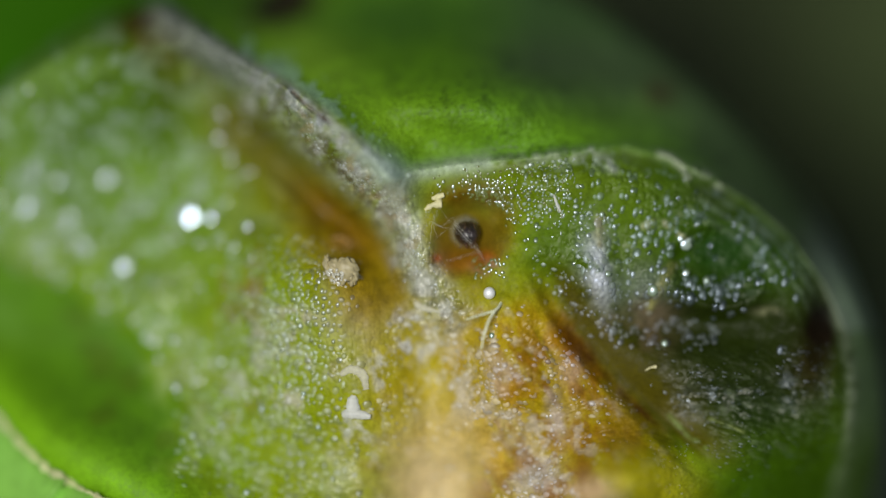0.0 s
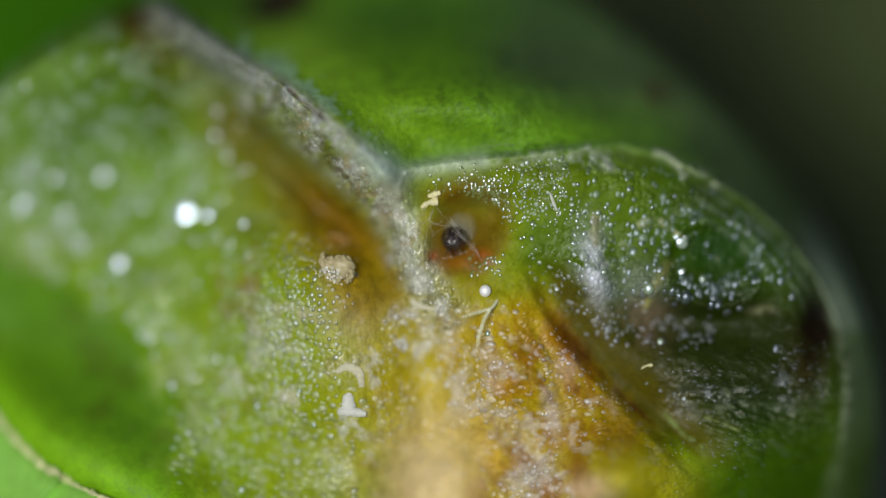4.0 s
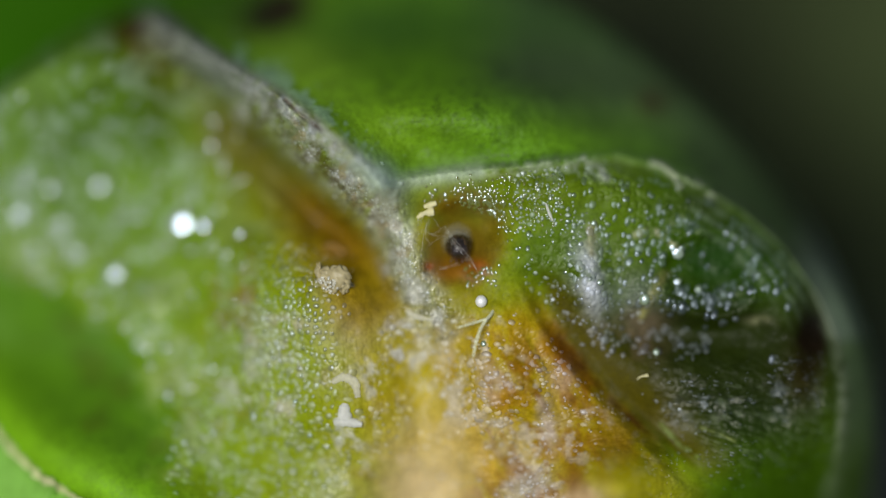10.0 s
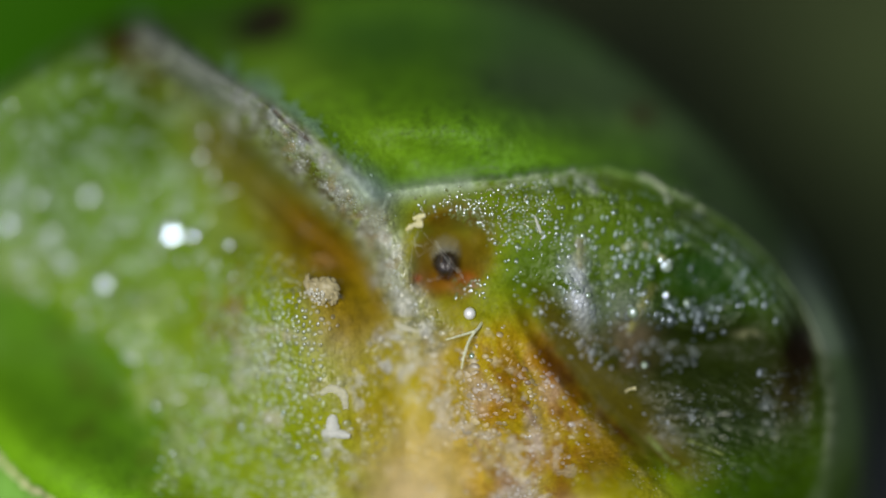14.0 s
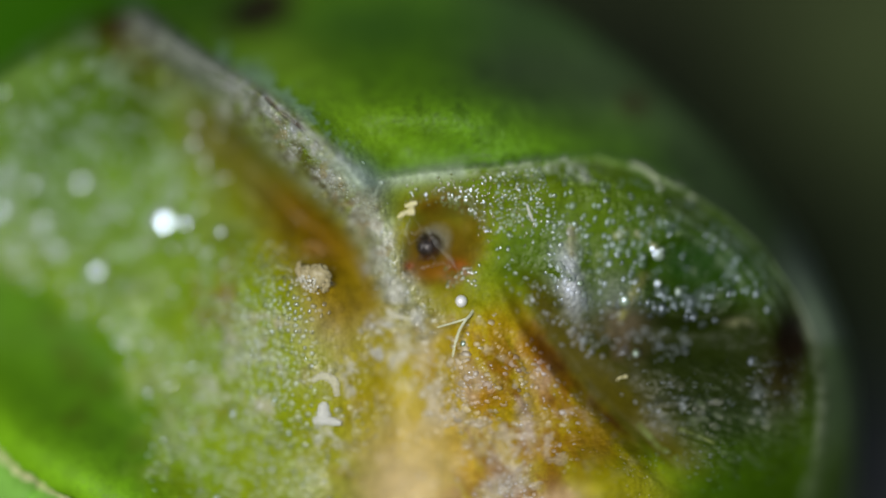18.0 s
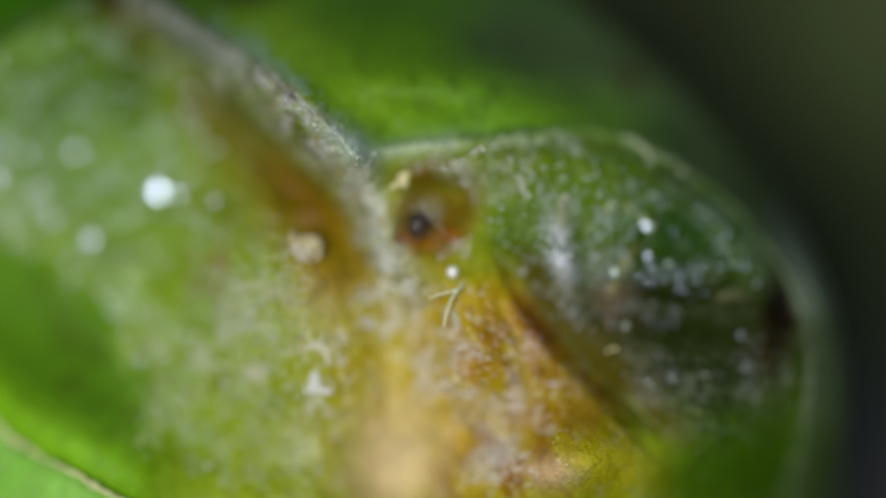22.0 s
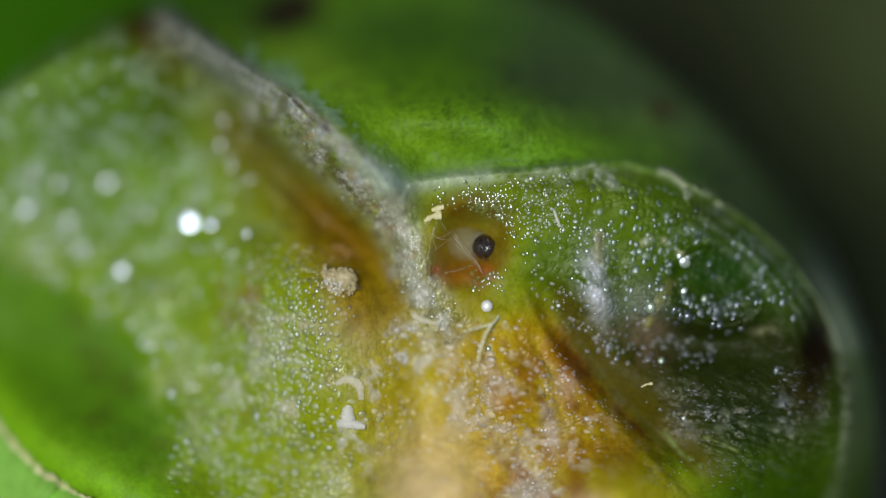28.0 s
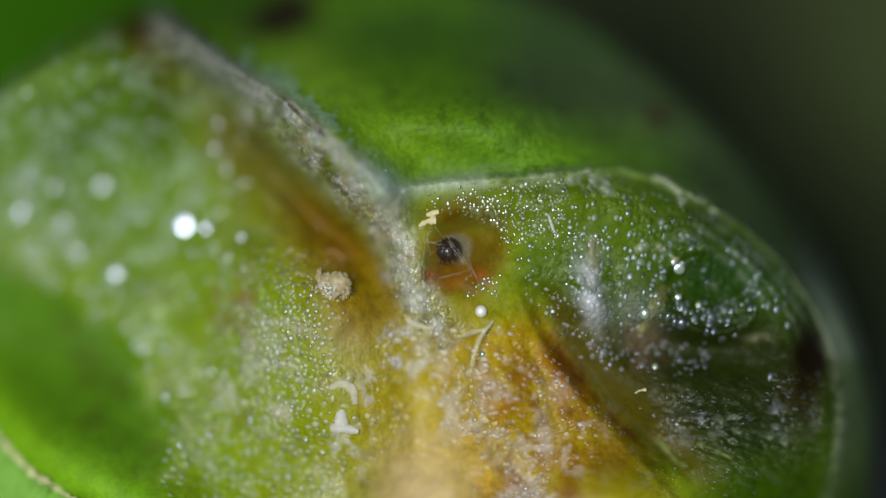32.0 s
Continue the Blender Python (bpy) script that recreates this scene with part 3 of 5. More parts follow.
    # brown line down the cleft, with the crease's shade put into the colour
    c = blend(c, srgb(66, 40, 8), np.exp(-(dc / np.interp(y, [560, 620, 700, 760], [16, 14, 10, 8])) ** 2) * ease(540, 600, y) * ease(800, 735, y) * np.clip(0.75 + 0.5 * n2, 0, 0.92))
    # brown valley beside the seam, and the yellow at its foot
    dv, sv = away(x, y, VALLEY)
    c = blend(c, srgb(142, 118, 14), np.exp(-(away(x + 40, y - 30, VALLEY)[0] / 62) ** 2) * 0.7 * ease(0.3, 0.65, sv))
    c = blend(c, srgb(122, 88, 2), np.exp(-(dv / 46) ** 2) * 0.9 * ease(0.25, 0.6, sv))
    c = blend(c, srgb(128, 120, 10), hump(x, y, 668, 490, 40, 46) * 0.8)
    c = blend(c, srgb(90, 116, 14), hump(x, y, 452, 410, 60, 46) * 0.65)
    c = blend(c, srgb(150, 118, 12), hump(x, y, 640, 500, 60, 80) * 0.6)
    c = blend(c, srgb(92, 82, 20), np.clip(1.2 * hump(x, y, 440, 245, 60, 105, -42), 0, 1) * 0.8)
    c = blend(c, srgb(178, 138, 62), hump(x, y, 606, 432, 22, 12) * 0.8)
    c = blend(c, srgb(138, 124, 8), hump(x, y, 850, 512, 80, 28) * 0.75)
    # hollow
    hol = np.hypot((x - HOLLOW[0]) / 76, (y - HOLLOW[1]) / 78)
    c = blend(c, srgb(122, 98, 22), (1 - ease(0.6, 1.35, hol + 0.25 * n2)) * 0.95)
    c = blend(c, srgb(154, 96, 14), hump(x, y, 806, 466, 44, 24) * 0.8)
    c = blend(c, srgb(168, 76, 16), hump(x, y, 860, 455, 24, 12) * 0.75)
    c = blend(c, srgb(205, 96, 14), hump(x, y, 773, 458, 8, 7) * 0.9)
    c = blend(c, srgb(186, 180, 30), hump(x, y, 755, 408, 13, 52, 12) * 0.95)
    c = blend(c, srgb(112, 124, 10), hump(x, y, 768, 352, 36, 26) * 0.8)
    c = blend(c, srgb(125, 140, 12), hump(x, y, 905, 505, 50, 34) * 0.6)
    c = blend(c, srgb(98, 118, 8), np.clip(1.3 * hump(x, y, 915, 325, 130, 50), 0, 1) * 0.85)
    c = blend(c, srgb(104, 82, 46), np.clip(1.3 * hump(x, y, 862, 346, 44, 20, 24), 0, 1) * 0.75)
    c = blend(c, srgb(104, 72, 8), hump(x, y, 804, 350, 40, 22, -10) * 0.8)
    c = blend(c, srgb(104, 84, 6), hump(x, y, 890, 405, 24, 40) * 0.8)
    c = blend(c, srgb(108, 80, 10), hump(x, y, 826, 440, 50, 30) * 0.4)
    c = blend(c, srgb(168, 130, 112), hump(x, y, 862, 474, 24, 13) * ease(-0.4, 0.3, n3) * 0.7)
    # seams
    da, sa = away(x, y, SEAM_A)
    da2, sa2 = away(x, y, SEAM_A2)
    db, sb = away(x, y, SEAM_B)
    fl = np.minimum(away(x + 30, y - 24, SEAM_A)[0], away(x + 24, y - 14, SEAM_A2)[0])
    c = blend(c, srgb(156, 160, 138), np.exp(-(fl / 32) ** 4) * np.clip(0.45 + 0.9 * n2 + 0.4 * n3, 0, 0.9) * (1 - ease(0.5, 1, sa2) * 0.6) * ease(0.3, 0.6, sa))
    c = blend(c, srgb(164, 168, 160), np.exp(-(da / np.interp(sa, [0, 0.5, 0.75, 1], [20, 22, 17, 24])) ** 4) * np.clip(0.75 + 0.6 * n3, 0, 1))
    c = blend(c, srgb(190, 188, 184), np.exp(-(fl / 34) ** 4) * ease(0.0, 0.45, grainy(x, y, 36, 2, 94)) * 0.7 * ease(0.3, 0.6, sa))
    c = blend(c, srgb(88, 84, 40), np.exp(-(fl / 30) ** 4) * ease(0.12, 0.4, grainy(x, y, 13, 2, 95)) * 0.7)
    c = blend(c, srgb(92, 92, 50), np.exp(-(np.minimum(da, fl) / 38) ** 4) * ease(0.05, 0.5, grainy(x, y, 30, 3, 35)) * 0.6)
    c = blend(c, srgb(112, 118, 106), np.exp(-(np.minimum(da, away(x + 14, y - 12, SEAM_A)[0]) / 27) ** 4) * ease(0.66, 0.36, sa) * 0.85)
    # the dark gap beside the seam's top end, put into the colour
    c = blend(c, srgb(58, 42, 8), hump(x, y, 232, 20, 36, 60, -30) * 0.95)
    c = blend(c, srgb(92, 84, 24), hump(x, y, 300, 110, 40, 66, -35) * 0.45)
    c = blend(c, srgb(188, 192, 168), np.exp(-(away(x + 14, y - 8, SEAM_A2)[0] / 28) ** 2) * np.clip(0.85 + 0.6 * n2 + 0.4 * n3, 0, 1) * (1 - 0.8 * sa2))
    c = blend(c, srgb(158, 140, 92), np.exp(-(np.minimum(away(x + 20, y - 10, SEAM_A2)[0], away(x + 24, y - 18, SEAM_A)[0]) / 26) ** 2) * ease(0.2, 0.5, grainy(x, y, 17, 2, 42)) * 0.65 * ease(0.55, 0.75, sa))
    c = blend(c, srgb(214, 214, 200), np.exp(-(np.minimum(away(x + 10, y - 6, SEAM_A2)[0], da) / 22) ** 2) * ease(0.1, 0.4, grainy(x, y, 24, 2, 43)) * 0.6 * ease(0.6, 0.8, sa))
    up = above_seam(x, y)
    green = np.ones(x.shape + (3,)) * np.array(srgb(86, 132, 6))
    green = blend(green, srgb(40, 78, 2), ease(0.0, 0.6, grainy(x, y, 34, 3, 15)) * 0.55)
    green = blend(green, srgb(34, 66, 2), ease(0.1, 0.5, grainy(x * 0.8 + y * 0.3, y * 1.3, 7, 3, 28)) * 0.62 * ease(-0.4, 0.3, grainy(x, y, 110, 2, 29)))
    green = blend(green, srgb(116, 156, 12), hump(x, y, 690, 235, 150, 80) * 0.7)
    green = blend(green, srgb(128, 170, 34), hump(x, y, 540, 100, 110, 64, 35) * 0.9)
    green = blend(green, srgb(112, 160, 20), hump(x, y, 1000, 225, 130, 50) * 0.3)
    # haze and dimming towards the lobe's outline and top, put into the colour
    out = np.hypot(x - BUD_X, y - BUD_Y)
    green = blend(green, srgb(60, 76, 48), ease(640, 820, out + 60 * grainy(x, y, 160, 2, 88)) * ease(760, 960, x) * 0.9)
    green = blend(green, srgb(44, 78, 14), hump(x, y, 700, 30, 230, 62) * 0.75)
    green = blend(green, srgb(180, 192, 180), ease(1400, 1500, x) * 0.42)
    green = blend(green, srgb(52, 44, 22), hump(x, y, 1168, 165, 28, 24) * 0.9)
    green = blend(green, srgb(34, 20, 4), np.clip(1.5 * hump(x, y, 500, 4, 66, 36, -20), 0, 1))
    green = blend(green, srgb(40, 80, 2), hump(x, y, 390, 0, 80, 40) * 0.6)
    green = blend(green, srgb(32, 66, 10), ease(560, 260, y + (x - 700) * -0.15) * ease(120, 0, y) * 0.4 * ease(560, 760, x))
    green = blend(green, srgb(160, 190, 174), ease(-0.2, 0.55, n2 * 0.7 + n3 * 0.8 + 1.25 * np.exp(-(away(x, y, [(440, 90), (500, 130), (545, 165), (610, 215), (650, 265)])[0] / 30) ** 2) - 0.75) * 0.6 * np.exp(-(da / 62) ** 2))
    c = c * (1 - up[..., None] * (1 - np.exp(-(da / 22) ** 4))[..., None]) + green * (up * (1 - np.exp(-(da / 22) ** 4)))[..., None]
    c = blend(c, srgb(170, 182, 150), np.exp(-(db / 11) ** 2) * np.interp(sb, [0, 0.25, 0.33, 0.7, 0.78, 1], [0.75, 0.65, 0.12, 0.12, 0.4, 0.4]) * np.clip(0.8 + 0.9 * n3, 0, 1.2))
    c = blend(c, srgb(186, 204, 172), np.exp(-(away(x, y, [(640, 280), (690, 320), (730, 308), (790, 297), (860, 288)])[0] / 15) ** 2) * 0.6)
    c = blend(c, srgb(176, 196, 186), hump(x, y, 688, 296, 46, 24, 42) * np.clip(0.8 + 0.5 * n2, 0, 1) * 0.75)
    rim = [(1400, 425), (1455, 500), (1495, 585), (1510, 680), (1500, 790), (1470, 920)]
    for line, wide, tint in RAGS:
        c = blend(c, tint, np.exp(-(away(x, y, line)[0] / wide) ** 2) * np.clip(0.5 + 0.9 * n3 + 0.5 * n2, 0, 0.85))
    lines = (np.exp(-((db - 22) / 6) ** 2) + 0.8 * np.exp(-((db - 42) / 6) ** 2) + 0.5 * np.exp(-((db - 64) / 7) ** 2)) * (1 - up)
    c = blend(c, srgb(122, 140, 112), np.clip(lines, 0, 1) * ease(0.47, 0.54, sb) * ease(0.76, 0.68, sb) * np.clip(0.45 + 0.8 * n2, 0, 0.8))
    beyond = ease(2, 16, x - np.interp(y, [p[1] for p in rim], [p[0] for p in rim])) * ease(430, 520, y)
    c = blend(c, srgb(132, 156, 112), beyond * 0.5 * (1 - 0.8 * ease(700, 840, y)))
    c = blend(c, srgb(80, 62, 44), np.exp(-(away(x, y, CRACK)[0] / 4) ** 2) * np.clip(0.5 + 0.9 * n2, 0, 0.8))
    return np.clip(c, 0.001, 1)


def mesh_from(name, verts, faces, colours=None, smooth=True, wet=None):
    me = bpy.data.meshes.new(name)
    verts, faces = np.asarray(verts, np.float32), np.asarray(faces, np.int32)
    k = faces.shape[1]
    me.vertices.add(len(verts))
    me.vertices.foreach_set("co", verts.ravel())
    me.loops.add(faces.size)
    me.loops.foreach_set("vertex_index", faces.ravel())
    me.polygons.add(len(faces))
    me.polygons.foreach_set("loop_start", np.arange(0, faces.size, k, dtype=np.int32))
    me.update(calc_edges=True)
    if smooth:
        me.polygons.foreach_set("use_smooth", np.ones(len(faces), bool))
    if colours is not None:
        a = me.color_attributes.new("Col", "FLOAT_COLOR", "POINT")
        a.data.foreach_set("color", np.concatenate([colours, np.ones((len(verts), 1))], 1).astype(np.float32).ravel())
    if wet is not None:
        a = me.attributes.new("Wet", "FLOAT", "POINT")
        a.data.foreach_set("value", np.asarray(wet, np.float32))
    me.validate()
    return me


def thing(name, x, y, d, label, category, group="", turn=None):
    """A top-level Empty at a plan point."""
    ob = new(name)
    ob.empty_display_size = 0.0002
    ob.matrix_basis = STAGE @ Matrix.Translation(spot(x, y, d).tolist()) @ (turn or Matrix())
    return tagged(ob, label, category, group)


def piece(name, me, material, parent, label="", kind="", at=None):
    ob = new(name, me)
    me.materials.clear()
    me.materials.append(material)
    ob.parent = parent
    if at is not None:
        ob.matrix_basis = at
    return tagged(ob, label, kind=kind)


def ball(rings=8, sides=12, shape=None):
    """Unit ball as quads and triangles joined to one triangle list; shape(v) may move its points."""
    v = [(0, 0, 1)]
    for i in range(1, rings):
        a = math.pi * i / rings
        v += [(math.sin(a) * math.cos(2 * math.pi * j / sides), math.sin(a) * math.sin(2 * math.pi * j / sides), math.cos(a)) for j in range(sides)]
    v.append((0, 0, -1))
    f = [(0, 1 + j, 1 + (j + 1) % sides) for j in range(sides)]
    for i in range(rings - 2):
        for j in range(sides):
            a, b = 1 + i * sides + j, 1 + i * sides + (j + 1) % sides
            f += [(a, a + sides, b + sides), (a, b + sides, b)]
    last, base = len(v) - 1, 1 + (rings - 2) * sides
    f += [(base + j, last, base + (j + 1) % sides) for j in range(sides)]
    v = np.array(v, float)
    return (shape(v) if shape else v), np.array(f)


def tube(path, radii, sides=8):
    """A round tube along points (metres), with closed, rounded ends."""
    path, out, faces = [Vector(p) for p in path], [], []
    n = len(path)
    ref = Vector((0.31, 0.9, 0.2)).normalized()
    for i, p in enumerate(path):
        t = (path[min(i + 1, n - 1)] - path[max(i - 1, 0)]).normalized()
        a = t.cross(ref).normalized()
        b = t.cross(a)
        for j in range(sides):
            w = 2 * math.pi * j / sides
            out.append(p + (a * math.cos(w) + b * math.sin(w)) * radii[i])
    for i in range(n - 1):
        for j in range(sides):
            a, b = i * sides + j, i * sides + (j + 1) % sides
            faces += [(a, b, b + sides), (a, b + sides, a + sides)]
    out += [path[0], path[-1]]
    for j in range(sides):
        faces += [(len(out) - 2, (j + 1) % sides, j), (len(out) - 1, (n - 1) * sides + j, (n - 1) * sides + (j + 1) % sides)]
    return np.array([tuple(p) for p in out]), np.array(faces)


def many(shapes):
    """Several (verts, faces) as one."""
    vs, fs, k = [], [], 0
    for v, f in shapes:
        vs.append(v)
        fs.append(f + k)
        k += len(v)
    return np.concatenate(vs), np.concatenate(fs)


def curve(points, steps=8):
    """Points along a smooth line through a few (x, y, d) points."""
    p = np.array([points[0]] + list(points) + [points[-1]], float)
    out = []
    for i in range(1, len(p) - 2):
        for s in np.linspace(0, 1, steps, endpoint=False):
            a, b, c, d = p[i - 1], p[i], p[i + 1], p[i + 2]
            out.append(0.5 * (2 * b + (c - a) * s + (2 * a - 5 * b + 4 * c - d) * s ** 2 + (3 * b - a - 3 * c + d) * s ** 3))
    out.append(p[-2])
    return np.array(out)


# ---- ground ----
def build_ground():
    n = 220
    s = np.linspace(-1, 1, n)
    far = 0.05 * s + 0.09 * s ** 3 + 20 * np.sign(s) * np.abs(s) ** 31
    gx, gy = np.meshgrid(far, 0.02 + far, indexing="ij")
    mx, my = gx * 1000, gy * 1000
    near = np.exp(-(np.hypot(gx, gy - 0.02) / 0.12) ** 2)
    z = 0.0006 * grainy(mx, my, 7, 4, 21) * near - 0.0004
    k = grainy(mx, my, 16, 3, 23) * near
    m = grainy(mx, my, 12, 2, 27) * near
    c = np.ones((n, n, 3)) * np.array(srgb(38, 46, 24))
    c = blend(c, srgb(54, 64, 34), ease(0.0, 0.4, k))
    c = blend(c, srgb(20, 22, 13), ease(0.0, 0.4, -k))
    c = blend(c, srgb(54, 56, 54), ease(0.2, 0.6, m) * 0.4)
    # a paler, two dark and a grey patch near the bud, placed to fit the background in the camera's view
    c = blend(c, srgb(70, 82, 46), hump(mx, my, 6.2, 9.8, 1.9, 2.6) * 0.9)
    c = blend(c, srgb(20, 22, 15), hump(mx, my, 2.7, 9.4, 1.7, 1.5) * 0.9 + hump(mx, my, 4.9, 6.6, 1.2, 1.3) * 0.85)
    c = blend(c, srgb(76, 74, 82), hump(mx, my, 6.0, 2.4, 1.0, 1.6) * 0.9)
    i, j = np.meshgrid(np.arange(n - 1), np.arange(n - 1), indexing="ij")
    a = (i * n + j).ravel()
    top = np.stack([gx, gy, z], -1).reshape(-1, 3)
    q = np.stack([a, a + n, a + n + 1, a + 1], -1)
    low = top * np.array((1, 1, 0)) - np.array((0, 0, 0.004))
    rim = np.array([k2 * n for k2 in range(n)] + [(n - 1) * n + k2 for k2 in range(1, n)] + [k2 * n + n - 1 for k2 in range(n - 2, -1, -1)] + list(range(n - 2, 0, -1)))
    nxt = np.roll(rim, -1)
    faces = np.concatenate([q, q[:, ::-1] + n * n, np.stack([nxt, rim, rim + n * n, nxt + n * n], -1)])
    me = mesh_from("ground", np.concatenate([top, low]), faces, np.concatenate([c.reshape(-1, 3)] * 2))
    ob = new("ground", me)
    me.materials.append(SOIL)
    tagged(ob, "dark mottled ground, far out of focus behind the bud", "ground", kind="structure")


build_ground()


# ---- the bud ----
bud = thing("plant_bud", BUD_X, BUD_Y, BUD_DEEP - LIP, "swollen green plant bud with corky seams and a brown feeding scar", "bud")


def to_bud(p):
    return p - spot(BUD_X, BUD_Y, BUD_DEEP - LIP)


def build_bud():
    az = np.radians(np.concatenate([np.linspace(-12, 192, 1560), np.linspace(192, 348, 120)[1:-1]]))
    al = np.concatenate([np.linspace(0.0002, math.pi / 2, 470), np.linspace(math.pi / 2, math.pi - 0.02, 40)[1:]])
    aa, bb = np.meshgrid(al, az, indexing="ij")
    r = bud_radius(np.where(bb > math.pi * 1.5, bb - 2 * math.pi, bb)) * np.sin(aa)
    x, y = BUD_X + r * np.cos(bb), BUD_Y - r * np.sin(bb)
    fade = 1 - ease(1.36, 1.56, aa)
    d = ball_depth(aa, np.where(bb > math.pi * 1.5, bb - 2 * math.pi, bb)) - np.where(fade > 0, relief(x, y), 0) * fade
    grain, wet = skin_grain(x, y)
    d = d - grain * fade
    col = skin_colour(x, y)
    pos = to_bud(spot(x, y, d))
    rows_n, cols = aa.shape
    i, j = np.meshgrid(np.arange(rows_n - 1), np.arange(cols), indexing="ij")
    a, b = i * cols + j, i * cols + (j + 1) % cols
    quads = np.stack([a, b, b + cols, a + cols], -1).reshape(-1, 4)[:, ::-1]
    up = above_seam(x, y).ravel()
    front = (aa < 1.75).ravel()
    edge = np.interp(y, [p[1] for p in BLOOM_EDGE], [p[0] for p in BLOOM_EDGE])
    side = (ease(2, -2, x - edge) * ease(445, 455, y)).ravel()
    # three skins: smooth upper lobe, rough scarred lobe, smooth margin at the side
    which = np.where(up > 0.5, 0, np.where(side > 0.5, 2, 1))
    which = np.where(front, which, 0)
    fw = which[quads].max(1)
    vs, cs, ws = pos.reshape(-1, 3), col.reshape(-1, 3), wet.ravel()
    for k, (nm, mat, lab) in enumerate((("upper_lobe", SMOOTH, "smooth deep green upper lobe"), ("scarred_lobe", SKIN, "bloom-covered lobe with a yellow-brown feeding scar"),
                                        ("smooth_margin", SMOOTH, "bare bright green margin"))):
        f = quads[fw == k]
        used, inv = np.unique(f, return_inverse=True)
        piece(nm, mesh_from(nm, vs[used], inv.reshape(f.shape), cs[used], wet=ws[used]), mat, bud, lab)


build_bud()


def build_sepal():
    """The dark green sepal behind the bud, at its upper side."""
    u, v = np.meshgrid(np.linspace(0, 1, 40), np.linspace(0, 1, 30), indexing="ij")
    x = -420 + 1000 * u
    y = -330 + 560 * v + 80 * (u - 0.3) ** 2
    d = 760 + 160 * v + 120 * (u - 0.4) ** 2 * 4 + 12 * grainy(x, y, 200, 2, 31)
    front = spot(x, y, d).reshape(-1, 3)
    back = spot(x, y, d + 30).reshape(-1, 3)
    n, m = u.shape
    i, j = np.meshgrid(np.arange(n - 1), np.arange(m - 1), indexing="ij")
    a = (i * m + j).ravel()
    q = np.stack([a, a + 1, a + m + 1, a + m], -1)
    faces = [q, q[:, ::-1] + n * m]
    rim = [k * m for k in range(n)] + [(n - 1) * m + k for k in range(1, m)] + [k * m + m - 1 for k in range(n - 2, -1, -1)] + [k for k in range(m - 2, 0, -1)]
    r = np.array(rim)
    s = np.roll(r, -1)
    faces.append(np.stack([r, s, s + n * m, r + n * m], -1))
    piece("sepal", mesh_from("sepal", to_bud(np.concatenate([front, back])), np.concatenate(faces)), SEPAL, bud, "dark green sepal behind the bud")


build_sepal()


# ---- beads of the skin ----
def scatter(count, box, weight, low, high, seed, gap=1.6):
    """Places for beads in a plan box: x, y, radius, thinned by a weight and kept apart."""
    rng = np.random.RandomState(seed)
    out, cells = [], {}
    for _ in range(count * 12):
        if len(out) >= count:
            break
        x, y = rng.uniform(box[0], box[2]), rng.uniform(box[1], box[3])
        r = low + (high - low) * rng.rand() ** 1.8
        if rng.rand() > weight(x, y):
            continue
        key = (int(x // 16), int(y // 16))
        near = [p for a in (-1, 0, 1) for b in (-1, 0, 1) for p in cells.get((key[0] + a, key[1] + b), ())]
        if any((p[0] - x) ** 2 + (p[1] - y) ** 2 < (gap * (p[2] + r) / 2) ** 2 * 1.4 for p in near):
            continue
        cells.setdefault(key, []).append((x, y, r))
        out.append((x, y, r))
    return out


def not_hollow(x, y):
    return float(np.hypot((x - 826) / 72, (y - 420) / 70) > 1)


def below_seam(x, y, margin=6):
    return float(np.interp(x, [p[0] for p in SEAM_A + SEAM_B[1:12]], [p[1] for p in SEAM_A + SEAM_B[1:12]]) + margin < y)


def right_of_cleft(x, y, margin=10):
    return float(x > np.interp(y, [p[1] for p in CLEFT], [p[0] for p in CLEFT]) + margin)


def patchy(x, y, size, seed, bias=0.0):
    return float(np.clip(0.5 + bias + 1.6 * grainy(np.array(x), np.array(y), size, 2, seed), 0, 1))


